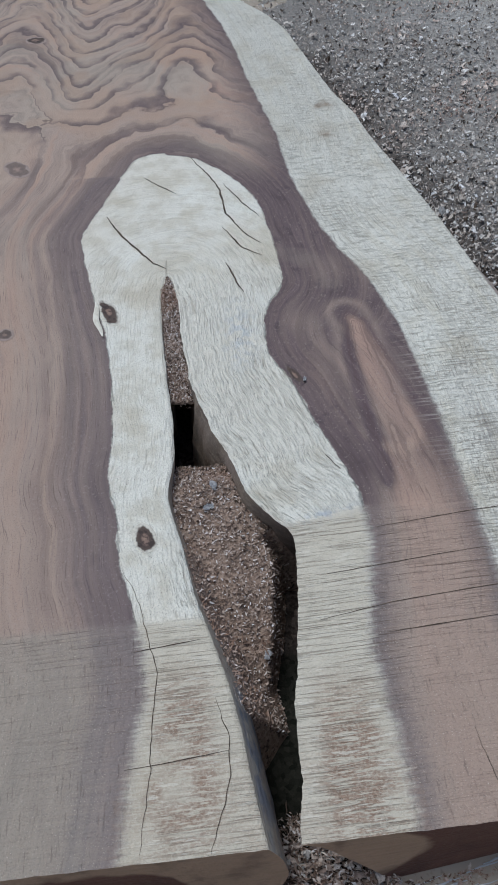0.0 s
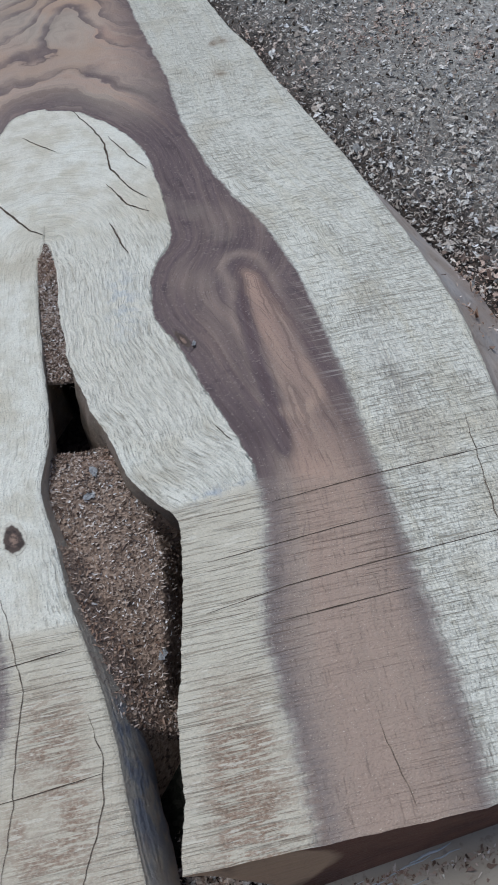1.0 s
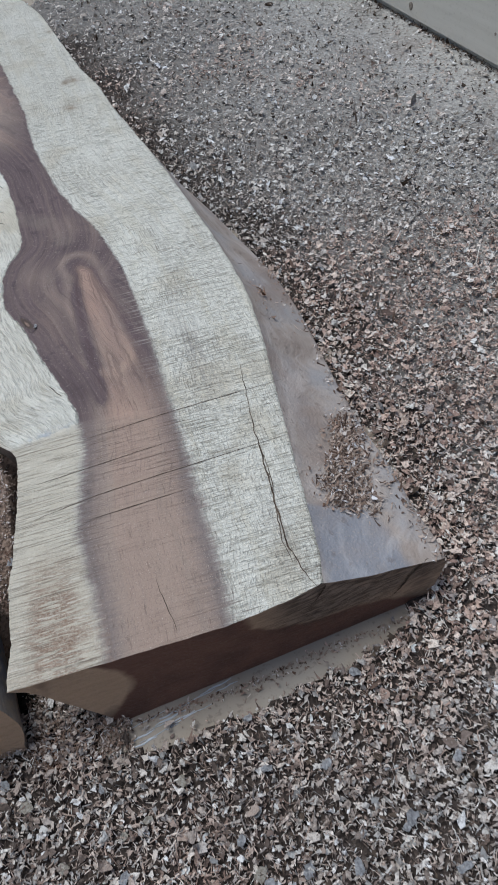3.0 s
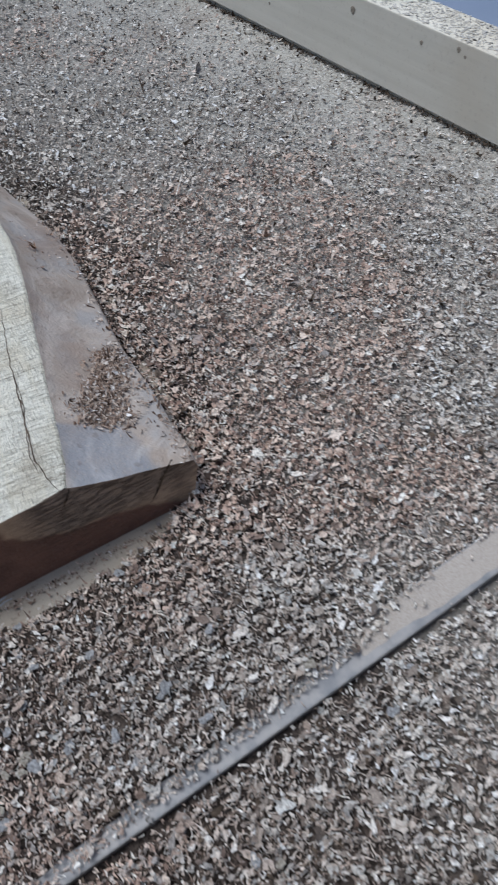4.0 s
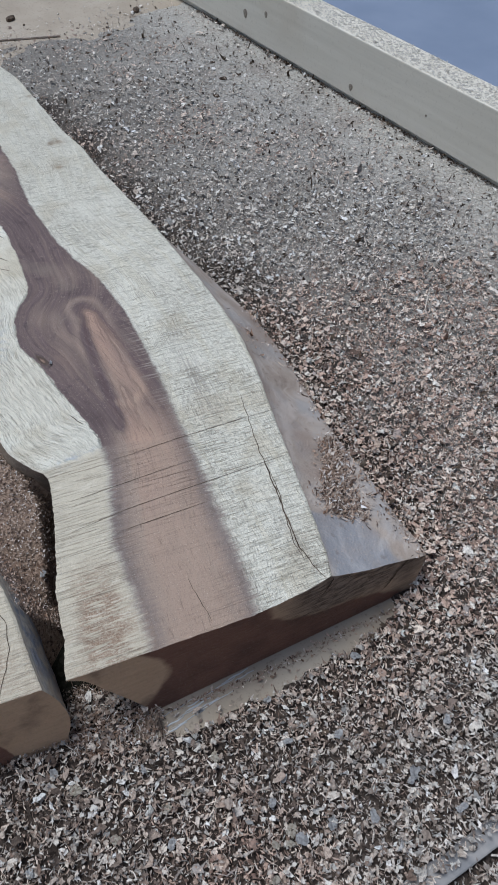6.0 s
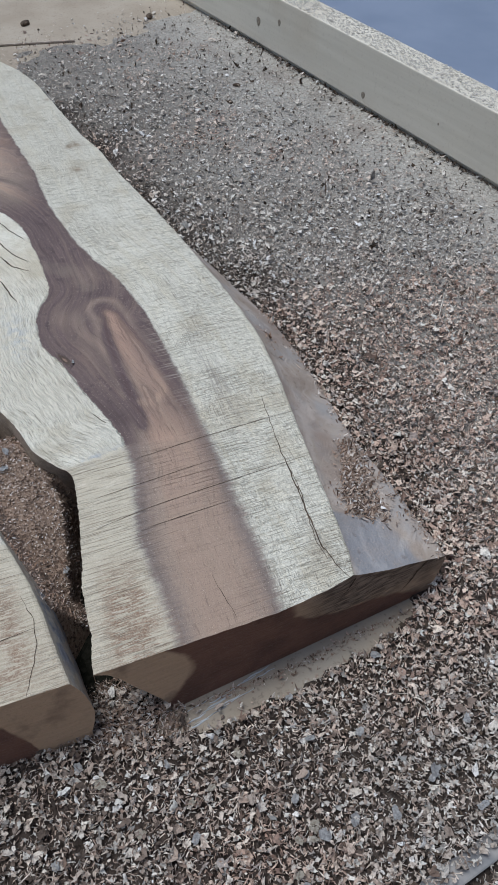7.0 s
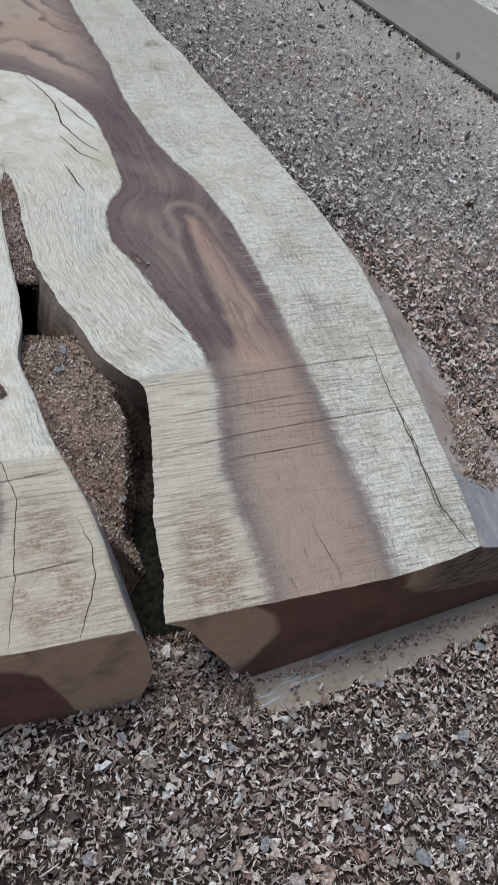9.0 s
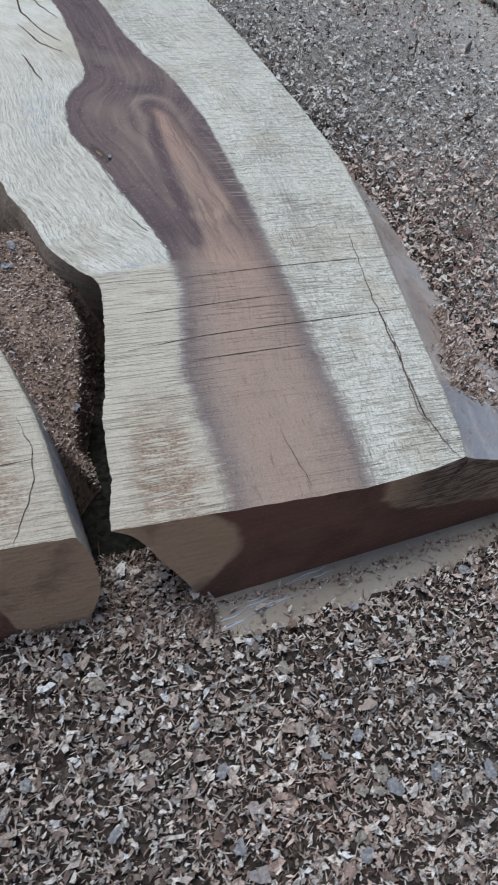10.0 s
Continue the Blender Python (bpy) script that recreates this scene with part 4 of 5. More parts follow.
def end_crack(points, width):
    """A dark split running down the cut end; points are x and z."""
    ex, ey, ez = end_face
    p = np.array(points, float)
    s = np.linspace(0, 1, 24)
    k = np.linspace(0, 1, len(p))
    px, pz = np.interp(s, k, p[:, 0]), np.interp(s, k, p[:, 1])
    px = px + 0.0015 * fbm(s, s, 25, 3, points[0][0] * 40)
    w = width * (0.25 + np.sin(np.pi * np.clip(s + 0.15, 0, 1))) * (1 + 0.5 * fbm(s, 0 * s, 60, 2))
    v = []
    for i in range(24):
        for side in (-0.5, 0.5):
            a, b = px[i] + side * w[i], pz[i]
            j = np.argmin((ex - a) ** 2 + (ez - b) ** 2)
            v.append((a, ey.ravel()[j] - 0.0012, b))
    return link("crack", v, grid_faces(24, 2), M_CRACK, slab)


end_crack([(0.482, 0.092), (0.470, 0.072), (0.458, 0.052), (0.447, 0.036), (0.440, 0.028)], 0.0042)
end_crack([(0.353, 0.126), (0.345, 0.112), (0.333, 0.098)], 0.0026)

# ---- surroundings ----
def box(name, size, at, material, parent=None, turn=0.0, bevel=0.0, seg=2):
    bm = bmesh.new()
    bmesh.ops.create_cube(bm, size=1, matrix=Matrix.Diagonal((*size, 1)))
    if bevel:
        bmesh.ops.bevel(bm, geom=bm.edges[:], offset=bevel, segments=seg, affect="EDGES")
    me = bpy.data.meshes.new(name)
    bm.to_mesh(me)
    bm.free()
    me.materials.append(material)
    ob = new(name, me)
    ob.matrix_world = pose(*at, 0, 0, turn)
    ob.parent = parent
    return ob


BEAM_TURN = math.degrees(math.atan(0.2728))
floor_v = [(-60, -60, FLOOR), (60, -60, FLOOR), (60, 60, FLOOR), (-60, 60, FLOOR)]
tagged(link("ground", floor_v, [(0, 1, 2, 3)], M_FLOOR), "dusty tan concrete yard floor", "floor", kind="structure")
beam_dir = Vector((-0.2728, 1, 0)).normalized()
beam_nrm = Vector((1, 0.2728, 0)).normalized()
c = Vector((1.508, 0, 0)) + beam_dir * 1.6 + beam_nrm * 0.049
profile = np.array([(-0.034, 0.0), (-0.036, 0.013), (-0.049, 0.0195), (-0.049, 0.172), (-0.0485, 0.1745), (-0.0465, 0.176), (0.0465, 0.176), (0.049, 0.173), (0.049, 0.012), (0.04, 0.0)])
along = np.linspace(-3.2, 3.2, 129)
pu = profile[:, 0][None, :] + 0.0008 * fbm(along[:, None], profile[:, 1][None, :] * 9, 2.4, 3)
pz = profile[:, 1][None, :] + 0.0008 * fbm(along[:, None], profile[:, 0][None, :] * 9, 2.1, 3, 4.0) * (profile[:, 1] > 0.1)[None, :]
bv = np.stack([np.concatenate([pu, pu[:, :1]], 1), np.repeat(along[:, None], 11, 1), np.concatenate([pz, pz[:, :1]], 1)], -1).reshape(-1, 3)
ends = [list(range(10)), [128 * 11 + k for k in range(9, -1, -1)]]
beam = tagged(link("timber_beam", bv, grid_faces(129, 11).tolist() + ends, M_TIMBER, None, None, False), "long pale squared timber beam with dusty top", "beam")
beam.matrix_world = pose(c.x, c.y, FLOOR, 0, 0, BEAM_TURN)
c = Vector((1.508, 0, 0)) + beam_dir * 1.6 + beam_nrm * 4.098
tagged(box("blue_floor", (8.0, 12.0, 0.01), (c.x, c.y, FLOOR + 0.007), M_BLUE, None, BEAM_TURN), "plain blue painted floor beyond the beam", "floor", kind="structure")
# Unseen wall added behind the camera to keep low light off the cut end.
tagged(box("light_block_south", (9.0, 0.2, 3.2), (0.5, -2.6, 1.6 + FLOOR), M_LIGHT_BLOCK), "plain grey wall added unseen to block light", "wall", kind="structure")


# knots
def knot(x, y, rx, ry, turn, parent, label="", dark=1.0, tone=0.0):
    """A dark knot: an uneven ringed disc with a sunken middle."""
    n, m = 28, 7
    a = np.linspace(0, 2 * np.pi, n, endpoint=False)[:, None]
    r = np.linspace(1, 0.0, m)[None, :]
    wob = 1 + 0.10 * np.sin(2 * a + x * 90) + 0.10 * fbm(np.cos(a), np.sin(a), 3.3, 3, x * 60)
    u, v = rx * r * np.cos(a) * wob, ry * r * np.sin(a) * wob
    c, k = math.cos(radians(turn)), math.sin(radians(turn))
    px, py = x + u * c - v * k, y + u * k + v * c
    pz = top_z(px, py) + 0.0006 - 0.0002 * r
    pz = pz + 0.0006 * np.sin(np.pi * np.clip(1.6 * (1 - r), 0, 1)) * dark
    i = np.arange(n * m).reshape(n, m)
    q = np.stack([i[:, :-1], np.roll(i, -1, 0)[:, :-1], np.roll(i, -1, 0)[:, 1:], i[:, 1:]], -1).reshape(-1, 4)
    ob = link("knot", np.stack([px, py, pz], -1).reshape(-1, 3), q, M_KNOT, parent, dict(rad=r + 0 * px, dark=0 * px + dark, tone=0 * px + tone))
    if label:
        ob["label"] = label
    return ob


knot(-0.1309, 0.3119, 0.012, 0.021, 25, slab, "round brown knot")
knot(-0.1841, 0.6903, 0.012, 0.033, 20, slab, "dark sunken knot hole")
sliver_y = np.linspace(0, 1, 9)
sliver_x = -0.2035 + 0.012 * sliver_y ** 2 + 0.0015 * np.sin(9 * sliver_y)
sliver_w = 0.0045 * np.sin(np.pi * (0.06 + 0.9 * sliver_y)) ** 0.7
sliver = np.stack([np.stack([sliver_x + k * sliver_w, 0.715 - 0.075 * sliver_y, TOP + 0.0012 + 0.003 * (1 - abs(k)) * np.sin(np.pi * sliver_y)], 1) for k in (-1, 0, 1)], 1).reshape(-1, 3)
link("torn_sliver", sliver, grid_faces(9, 3, flip=True), M_SLIVER, slab)["label"] = "pale torn sliver beside the knot hole"
knot(0.0661, 0.5377, 0.007, 0.022, 28, slab, "ragged dark bark pocket", 1.0, 1.0)
knot(-0.3308, 0.6634, 0.012, 0.014, 0, slab, "small ringed brown knot", 0.8, 0.5)
knot(-0.3635, 1.097, 0.022, 0.03, 40, slab, "reddish brown knot", 0.6, 0.5)
knot(-0.3835, 1.638, 0.02, 0.025, 40, slab, "small dark knot hole", 1.0, 0.5)


def beam_knot(a, z, r):
    """A dark round knot on the inner side of the beam, a metres along it."""
    bm = bmesh.new()
    bmesh.ops.create_icosphere(bm, subdivisions=2, radius=1.0)
    for w in bm.verts:
        w.co = Vector((w.co.x * 0.0015, w.co.y * r * (1 + 0.2 * math.sin(3 * w.co.z)), w.co.z * r * 1.25))
    ob = part("knot", bm, M_BEAM_KNOT, beam)
    p = Vector((1.508, 0, 0)) + beam_dir * a
    ob.matrix_world = pose(p.x, p.y, z, 0, 0, BEAM_TURN)
    return ob


for a, z, r in ((0.97, 0.136, 0.007), (0.772, 0.133, 0.004), (0.678, 0.15, 0.005), (0.66, 0.142, 0.003), (1.548, 0.034, 0.008), (1.968, 0.101, 0.008), (2.079, 0.072, 0.011), (1.25, 0.07, 0.003)):
    beam_knot(a, z, r)

# Unseen walls added north and east so light comes mostly from above.
tagged(box("light_block_north", (14.0, 0.2, 3.2), (0.5, 9.0, 1.6 + FLOOR), M_LIGHT_BLOCK), "plain grey wall added unseen to block light", "wall", kind="structure")
tagged(box("light_block_east", (0.2, 14.0, 3.2), (7.0, 2.5, 1.6 + FLOOR), M_LIGHT_BLOCK), "plain grey wall added unseen to block light", "wall", kind="structure")

# metal bar lying in the shavings
BAR_TURN = math.degrees(math.atan(0.1612))


def bar_offset(x, y):
    """Distance up from the bar's near edge."""
    return y + 0.3513 - (x - 0.192) * 0.1612


bar = tagged(box("metal_bar", (1.66, 0.048, 0.017), (0.58 - 0.0038, -0.2887 + 0.0237, -0.0002), M_METAL, None, BAR_TURN, 0.0012), "dusty flat aluminium bar half buried in shavings", "metal bar")
u, w = np.meshgrid(np.linspace(0.02, 0.82, 150), np.linspace(0, 1, 9), indexing="ij")
edge = -0.0225 + 0.016 * np.clip(fbm(u, 0 * u, 28, 3, 4.0) * 0.6 + np.interp(u, [0.02, 0.12, 0.46], [1.0, 0.25, 0.0]), 0, 1)
v = np.stack([u, edge + (0.022 - edge) * w, 0.0086 + 0.0007 * np.sin(np.pi * w) ** 0.5], -1).reshape(-1, 3)
film_ob = link("dust_layer", v, grid_faces(150, 9), M_DUST_FILM, bar)
film_ob["label"] = "pale tan wood dust lying on the bar"
tagged(box("stick", (0.27, 0.008, 0.006), (0.2473, 2.2184, FLOOR + 0.003), M_STICK, None, -5.5, 0.0015), "thin grey stick lying on bare concrete", "stick")


# thin silvery strips added for the pale scuff streaks at the foot of the cut end
r = random.Random(8)
M_STREAK = make_plain("silvery_streak", (0.44, 0.455, 0.46), (0.60, 0.61, 0.62), 0.5, 0.2, 60, 0.2)
streaks = tagged(new("floor_streaks"), "thin silvery strips standing for scuff streaks on swept concrete", "foil scrap")
streaks.matrix_world = pose(0.155, -0.031, FLOOR, 0, 0, 11)
for i in range(12):
    length, width, off = r.uniform(0.025, 0.06), r.uniform(0.0005, 0.0011), -0.012 + 0.002 * i
    start = r.uniform(-0.07, 0.08 - length) + 0.7 * off
    v, f = [], []
    for k in range(7):
        a, wd = start + length * k / 6, width * (0.2 + math.sin(math.pi * (k + 0.5) / 7))
        b = off + 0.0006 * math.sin(k * 1.7 + i)
        v += [(a, b - wd, 0.0002), (a, b, 0.0016), (a, b + wd, 0.0002)]
    for k in range(6):
        for e in (0, 1):
            f.append((3 * k + e, 3 * k + 3 + e, 3 * k + 4 + e, 3 * k + 1 + e))
    link("strip", v, f, M_STREAK, streaks)


# ---- shavings ----
def fast_mesh(name, verts, quads, material):
    me = bpy.data.meshes.new(name)
    me.vertices.add(len(verts))
    me.vertices.foreach_set("co", np.ascontiguousarray(verts, np.float32).ravel())
    me.loops.add(quads.size)
    me.loops.foreach_set("vertex_index", np.ascontiguousarray(quads, np.int32).ravel())
    me.polygons.add(len(quads))
    me.polygons.foreach_set("loop_start", np.arange(0, quads.size, 4, dtype=np.int32))
    me.update(calc_edges=True)
    me.materials.append(material)
    return new(name, me)


def flakes(rng, x, y, z, length, width, tilt, curl, nu=3, nv=2):
    """Bent, ragged flakes: a small grid each. Returns vertices and quads."""
    k = len(x)
    u = np.linspace(-0.5, 0.5, nu)[None, :, None] * length[:, None, None] * (1 + rng.normal(0, 0.3, (k, nu, nv))) + rng.normal(0, 0.16, (k, nu, nv)) * width[:, None, None]
    v = np.linspace(-0.5, 0.5, nv)[None, None, :] * width[:, None, None] * (1 + rng.normal(0, 0.3, (k, nu, nv))) + rng.normal(0, 0.14, (k, nu, nv)) * width[:, None, None]
    taper = 1 - 0.5 * rng.random((k, 1, 1)) * (np.linspace(-1, 1, nu)[None, :, None] * rng.choice([-1, 1], (k, 1, 1)) > 0.5)
    narrow = 1 - rng.uniform(0.05, 0.75, (k, 1, 1)) * np.abs(np.linspace(-1, 1, nu)[None, :, None] + rng.uniform(-0.35, 0.35, (k, 1, 1))) ** 1.7
    v = v * taper * np.clip(narrow, 0.15, 1)
    u = u + rng.normal(0, 0.35, (k, 1, 1)) * v
    c = (curl * rng.normal(0, 1, k))[:, None, None]
    w = c * ((u / length[:, None, None]) ** 2 - 0.08) * length[:, None, None] + (0.5 * c) * ((v / length[:, None, None]) ** 2) * length[:, None, None]
    w = w + rng.normal(0, 0.07, (k, nu, nv)) * width[:, None, None]
    p = np.stack([u, v, w], -1).reshape(k, nu * nv, 3)
    a = rng.random(k) * 2 * np.pi
    tx, ty = rng.normal(0, 1, k) * tilt, rng.normal(0, 1, k) * tilt
    ca, sa, cx, sx, cy, sy = np.cos(a), np.sin(a), np.cos(tx), np.sin(tx), np.cos(ty), np.sin(ty)
    rot = np.empty((k, 3, 3))
    rot[:, 0] = np.stack([ca * cy, -sa * cx + ca * sy * sx, sa * sx + ca * sy * cx], 1)
    rot[:, 1] = np.stack([sa * cy, ca * cx + sa * sy * sx, -ca * sx + sa * sy * cx], 1)
    rot[:, 2] = np.stack([-sy, cy * sx, cy * cx], 1)
    p = np.einsum("kij,knj->kni", rot, p) + np.stack([x, y, z], 1)[:, None, :]
    i = np.arange(nu * nv).reshape(nu, nv)
    q = np.stack([i[:-1, :-1], i[1:, :-1], i[1:, 1:], i[:-1, 1:]], -1).reshape(-1, 4)
    q = (np.arange(k)[:, None, None] * (nu * nv) + q[None]).reshape(-1, 4)
    return p.reshape(-1, 3), q


def join(sets):
    vs, qs, base = [], [], 0
    for v, q in sets:
        vs.append(v), qs.append(q + base)
        base += len(v)
    return np.concatenate(vs), np.concatenate(qs)


def amount(x, y):
    """How thickly the floor is covered, 0 to 1."""
    w = 0.12 * fbm(x, y, 5, 2)
    west, south = np.clip((x + 0.85 + w) / 0.2, 0, 1), np.clip((y + 1.15 + w) / 0.25, 0, 1)
    return np.clip((2.45 - y + (x - 0.5) * 0.55 + w) / 0.55, 0.0, 1.0) * west * south


def swept(x, y):
    """The bare strip at the foot of the cut end."""
    low = np.interp(x, [0.05, 0.07, 0.142, 0.222, 0.31, 0.412, 0.462], [-0.03, -0.054, -0.063, -0.056, -0.044, -0.024, -0.008]) + 0.006 * fbm(x, y, 60, 2)
    return (x > 0.06 + 0.01 * fbm(y, x, 60, 1)) & (x < 0.462) & (y > low) & (y < 0.03) & ((x > 0.1) | (y < -0.02))


def under_slab(x, y):
    return (x > left_edge(y)) & (x < rim(y) - 0.012) & (y > front_y(x) - 0.017) & (y < LENGTH) & ~((x > slot_left(y)) & (x < slot_right(y) + 0.08) & (y < 0.02))


def bar_clear(x, y):
    """Width of the bar that lies clear of shavings."""
    return np.interp(x, [0.15, 0.3, 0.45, 0.6, 0.66, 0.72, 1.2], [0.001, 0.008, 0.013, 0.020, 0.036, 0.046, 0.05]) + 0.003 * fbm(x, y, 40, 2)


def bed_z(x, y):
    a = amount(x, y)
    o = bar_offset(x, y)
    clear = bar_clear(x, y)
    cover = np.clip((o - clear - 0.008) / 0.012, 0, 1) * np.clip((0.085 - o) / 0.03, 0, 1) * np.interp(x, [0.62, 0.72], [1, 0.1])
    heap = 0.0175 * cover - 0.002 * np.exp(-((o + 0.006) / 0.009) ** 2)
    heap = heap - 0.004 * np.exp(-((x - rim(y) - 0.03) / 0.03) ** 2) * (y > 0.08) * (y < 1.5)
    z = FLOOR - 0.003 + 0.007 * a + 0.0028 * a * fbm(x, y, 17, 3) + heap * a
    return np.where(swept(x, y), FLOOR - 0.004, z)


def rest_z(x, y):
    """Height on which a loose flake lies: the bed, or the bar's top."""
    o, z = bar_offset(x, y), bed_z(x, y)
    return np.where((o > 0) & (o < 0.0475), np.maximum(z, 0.0055), z)


gx, gy = np.meshgrid(np.linspace(-1.1, 1.86, 350), np.linspace(-1.5, 2.9, 560), indexing="ij")
v = np.stack([gx, gy, bed_z(gx, gy)], -1).reshape(-1, 3)
# Tone falls towards the plank's rim: contact shade put into the bed's colour.
tagged(link("shavings_bed", v, grid_faces(350, 560), M_BED, None, dict(pale_tone=np.clip((0.9 * gx + 0.25 * gy - 0.2 + 0.18 * fbm(gx, gy, 6, 3)) / 1.1, 0, 1) * np.clip((gx - rim(gy) - 0.06 + 0.05 * fbm(gx, gy, 11, 2)) / 0.14, 0.1, 1),
     # Mask of the shade painted at the slot mouth.
     mouth_shade=np.exp(-(np.maximum(np.abs(gx - 0.02) - 0.05, 0) / 0.02) ** 2 - (np.maximum(np.abs(gy - 0.1) - 0.1, 0) / 0.02) ** 2))), "settled layer of fine brown wood dust", "sawdust", kind="stuff")

rng = np.random.default_rng(5)


def spread(n, x0, x1, y0, y1):
    x, y = rng.uniform(x0, x1, n), rng.uniform(y0, y1, n)
    keep = ~under_slab(x, y) & (x < 1.501 - 0.2728 * y) & (rng.random(n) < amount(x, y) + 0.02)
    keep &= ~swept(x, y) | (rng.random(n) < 0.04)
    o = bar_offset(x, y)
    clear = bar_clear(x, y)
    keep &= ~((o > -0.002) & (o < clear)) | (rng.random(n) < 0.01)
    keep &= ~((o > -0.011) & (o <= -0.002)) | (rng.random(n) < 0.25)
    return x[keep], y[keep]


def thin(place, far_share):
    """Keep the mouth of the slot bare and the far dust only lightly strewn."""
    x, y = place
    keep = ~((x > -0.035) & (x < 0.09) & (y > 0.07) & (y < 0.2))
    share = np.interp(0.9 * y + 0.35 * (x - 0.5), [-1.2, -0.8, 0.25, 0.75, 1.1, 1.9], [0.4, 1.0, 1.0, 0.5, far_share, far_share * 0.5])
    share = share * np.where((x < -0.55) | (y < -0.85) | (x > 1.56), 0.35, 1.0)
    share = share * np.clip((1.508 - 0.2728 * y - x + 0.08 * fbm(x, y, 7, 2, 6.0)) / 0.3, 0.4, 1)
    # Fewer flakes beside the rim, so the bed's painted contact shade shows.
    keep &= rng.random(len(x)) < share * (1 - 0.12 * np.exp(-((x - rim(y) - 0.04) / 0.05) ** 2) * (y > 0.2))
    return x[keep], y[keep]


x, y = thin(spread(600000, -0.9, 1.8, -1.2, 2.5), 0.2)
k = len(x)
shreds = flakes(rng, x, y, rest_z(x, y) + rng.uniform(0.002, 0.0115, k), np.exp(rng.normal(-5.15, 0.42, k)), np.exp(rng.normal(-6.6, 0.4, k)), 0.42, 1.6)
tagged(fast_mesh("fine_shavings", *shreds, M_SHREDS), "thick bed of thin curled brown wood shavings", "wood shavings", kind="stuff")
x, y = thin(spread(345000, -0.9, 1.8, -1.2, 2.5), 0.3)
keep = rng.random(len(x)) < np.where((y < 0.0) & (x < 0.6), 0.85, 1.0)
x, y = x[keep], y[keep]
k = len(x)
size = np.minimum(np.exp(rng.normal(-5.22, 0.46, k)), 0.0155)
size = size * np.where(y < 0, np.interp(x, [0.3, 0.6], [0.84, 1.0]), 1.0)
chips = flakes(rng, x, y, rest_z(x, y) + rng.uniform(0.004, 0.0135, k), size, size * rng.uniform(0.45, 0.95, k), 0.34, 0.7, 4, 3)
tagged(fast_mesh("wood_shavings", *chips, M_CHIPS), "scatter of grey-brown ragged wood flakes", "wood shavings", kind="stuff")


# dark crumbs of bark among the pale dust
x, y = spread(5200, 0.2, 1.5, -0.6, 2.5)
bare = swept(x, y)
# The dark row along the beam's foot stands in for the shade there.
y2 = rng.uniform(-0.3, 2.3, 900)
x, y = np.concatenate([x[~bare], 1.508 - 0.2728 * y2 - np.abs(rng.normal(0, 0.006, 900)) + 0.002]), np.concatenate([y[~bare], y2])
k = len(x)
size = np.minimum(np.exp(rng.normal(-5.2, 0.42, k)), 0.012)
crumbs = flakes(rng, x, y, np.maximum(bed_z(x, y), FLOOR) + np.interp(y, [0.2, 1.2], [0.011, 0.004]), size, size * rng.uniform(0.5, 0.9, k), 0.5, 1.5, 4, 3)
tagged(fast_mesh("bark_crumbs", *crumbs, M_CRACK), "dark bark crumbs on dust and as shade along the beam foot", "bark crumbs", kind="stuff")


# sawdust caught in the slot
def fill_z(y):
    return np.interp(y, [-0.04, 0.02, 0.06, 0.11, 0.15, 0.2, 0.26, 0.382, 0.418, 0.43, 0.437, 0.512, 0.522, 0.588, 0.758],
                     [-0.016, -0.016, -0.015, -0.008, 0.022, 0.056, 0.084, 0.109, 0.106, 0.07, 0.0, 0.0, 0.112, 0.119, 0.127])


ny, nx = 260, 40
y = np.linspace(0.03, 0.762, ny)[:, None] + np.zeros((1, nx))
t = np.linspace(0, 1, nx)[None, :]
x = (slot_left(y) - 0.004) * (1 - t) + (slot_right(y) + np.interp(y, [0, 0.3, 0.5], [0.09, 0.03, 0.0])) * t


def heap_z(x, y):
    w = np.clip((x - slot_left(y)) / np.maximum(slot_right(y) - slot_left(y), 0.01), 0, 1.6)
    start = np.interp(y, [0.05, 0.1, 0.15, 0.22, 0.3], [0.0, 0.3, 0.55, 0.74, 0.8])
    drop = np.interp(y, [0.29, 0.325], [1.0, 0.0]) * np.clip((w - start) / 0.14, 0, 1)
    base = (fill_z(y) + 0.016) * (1 - drop) - 0.016 + 0.004 * fbm(x, y, 40, 3) * (fill_z(y) > 0.01)
    lean = 0.119 - (x - slot_left(y)) * np.interp(y, [0.1, 0.2, 0.3], [2.4, 2.0, 1.3]) + 0.003 * fbm(x, y, 30, 2) - 2.2 * np.maximum(0.125 - y, 0) - 3.0 * np.maximum(y - 0.3, 0)
    return np.maximum(base, lean)


q = grid_faces(ny, nx, flip=True)
yq = y.ravel()[q].mean(1)
link_heap = link("slot_sawdust", np.stack([x, y, heap_z(x, y)], -1).reshape(-1, 3), q[~((yq > 0.43) & (yq < 0.521))], M_SAWDUST)
tagged(link_heap, "heap of orange-brown sawdust filling the slot", "sawdust", kind="stuff")
k = 15000
y = rng.uniform(0.04, 0.758, k)
x = slot_left(y) + rng.random(k) * (slot_right(y) - slot_left(y) + np.interp(y, [0, 0.3], [0.06, 0.0]))
ok = (fill_z(y) > 0.0) & ((y < 0.43) | (y > 0.521))
x, y = x[ok], y[ok]
k = len(x)
sets = [flakes(rng, x, y, heap_z(x, y) + rng.uniform(0, 0.003, k), np.exp(rng.normal(-5.85, 0.45, k)), np.exp(rng.normal(-6.6, 0.35, k)), 0.35, 1.0)]
# shavings drifted into the mouth of the slot
k = 3000
x, y = rng.uniform(-0.045, 0.1, k), rng.uniform(-0.055, 0.045, k)
rise = np.clip((x - slot_left(y)) / 0.03, 0, 1) * np.clip((0.115 - x) / 0.04, 0, 1) * np.exp(-((y + 0.01) / 0.035) ** 2)
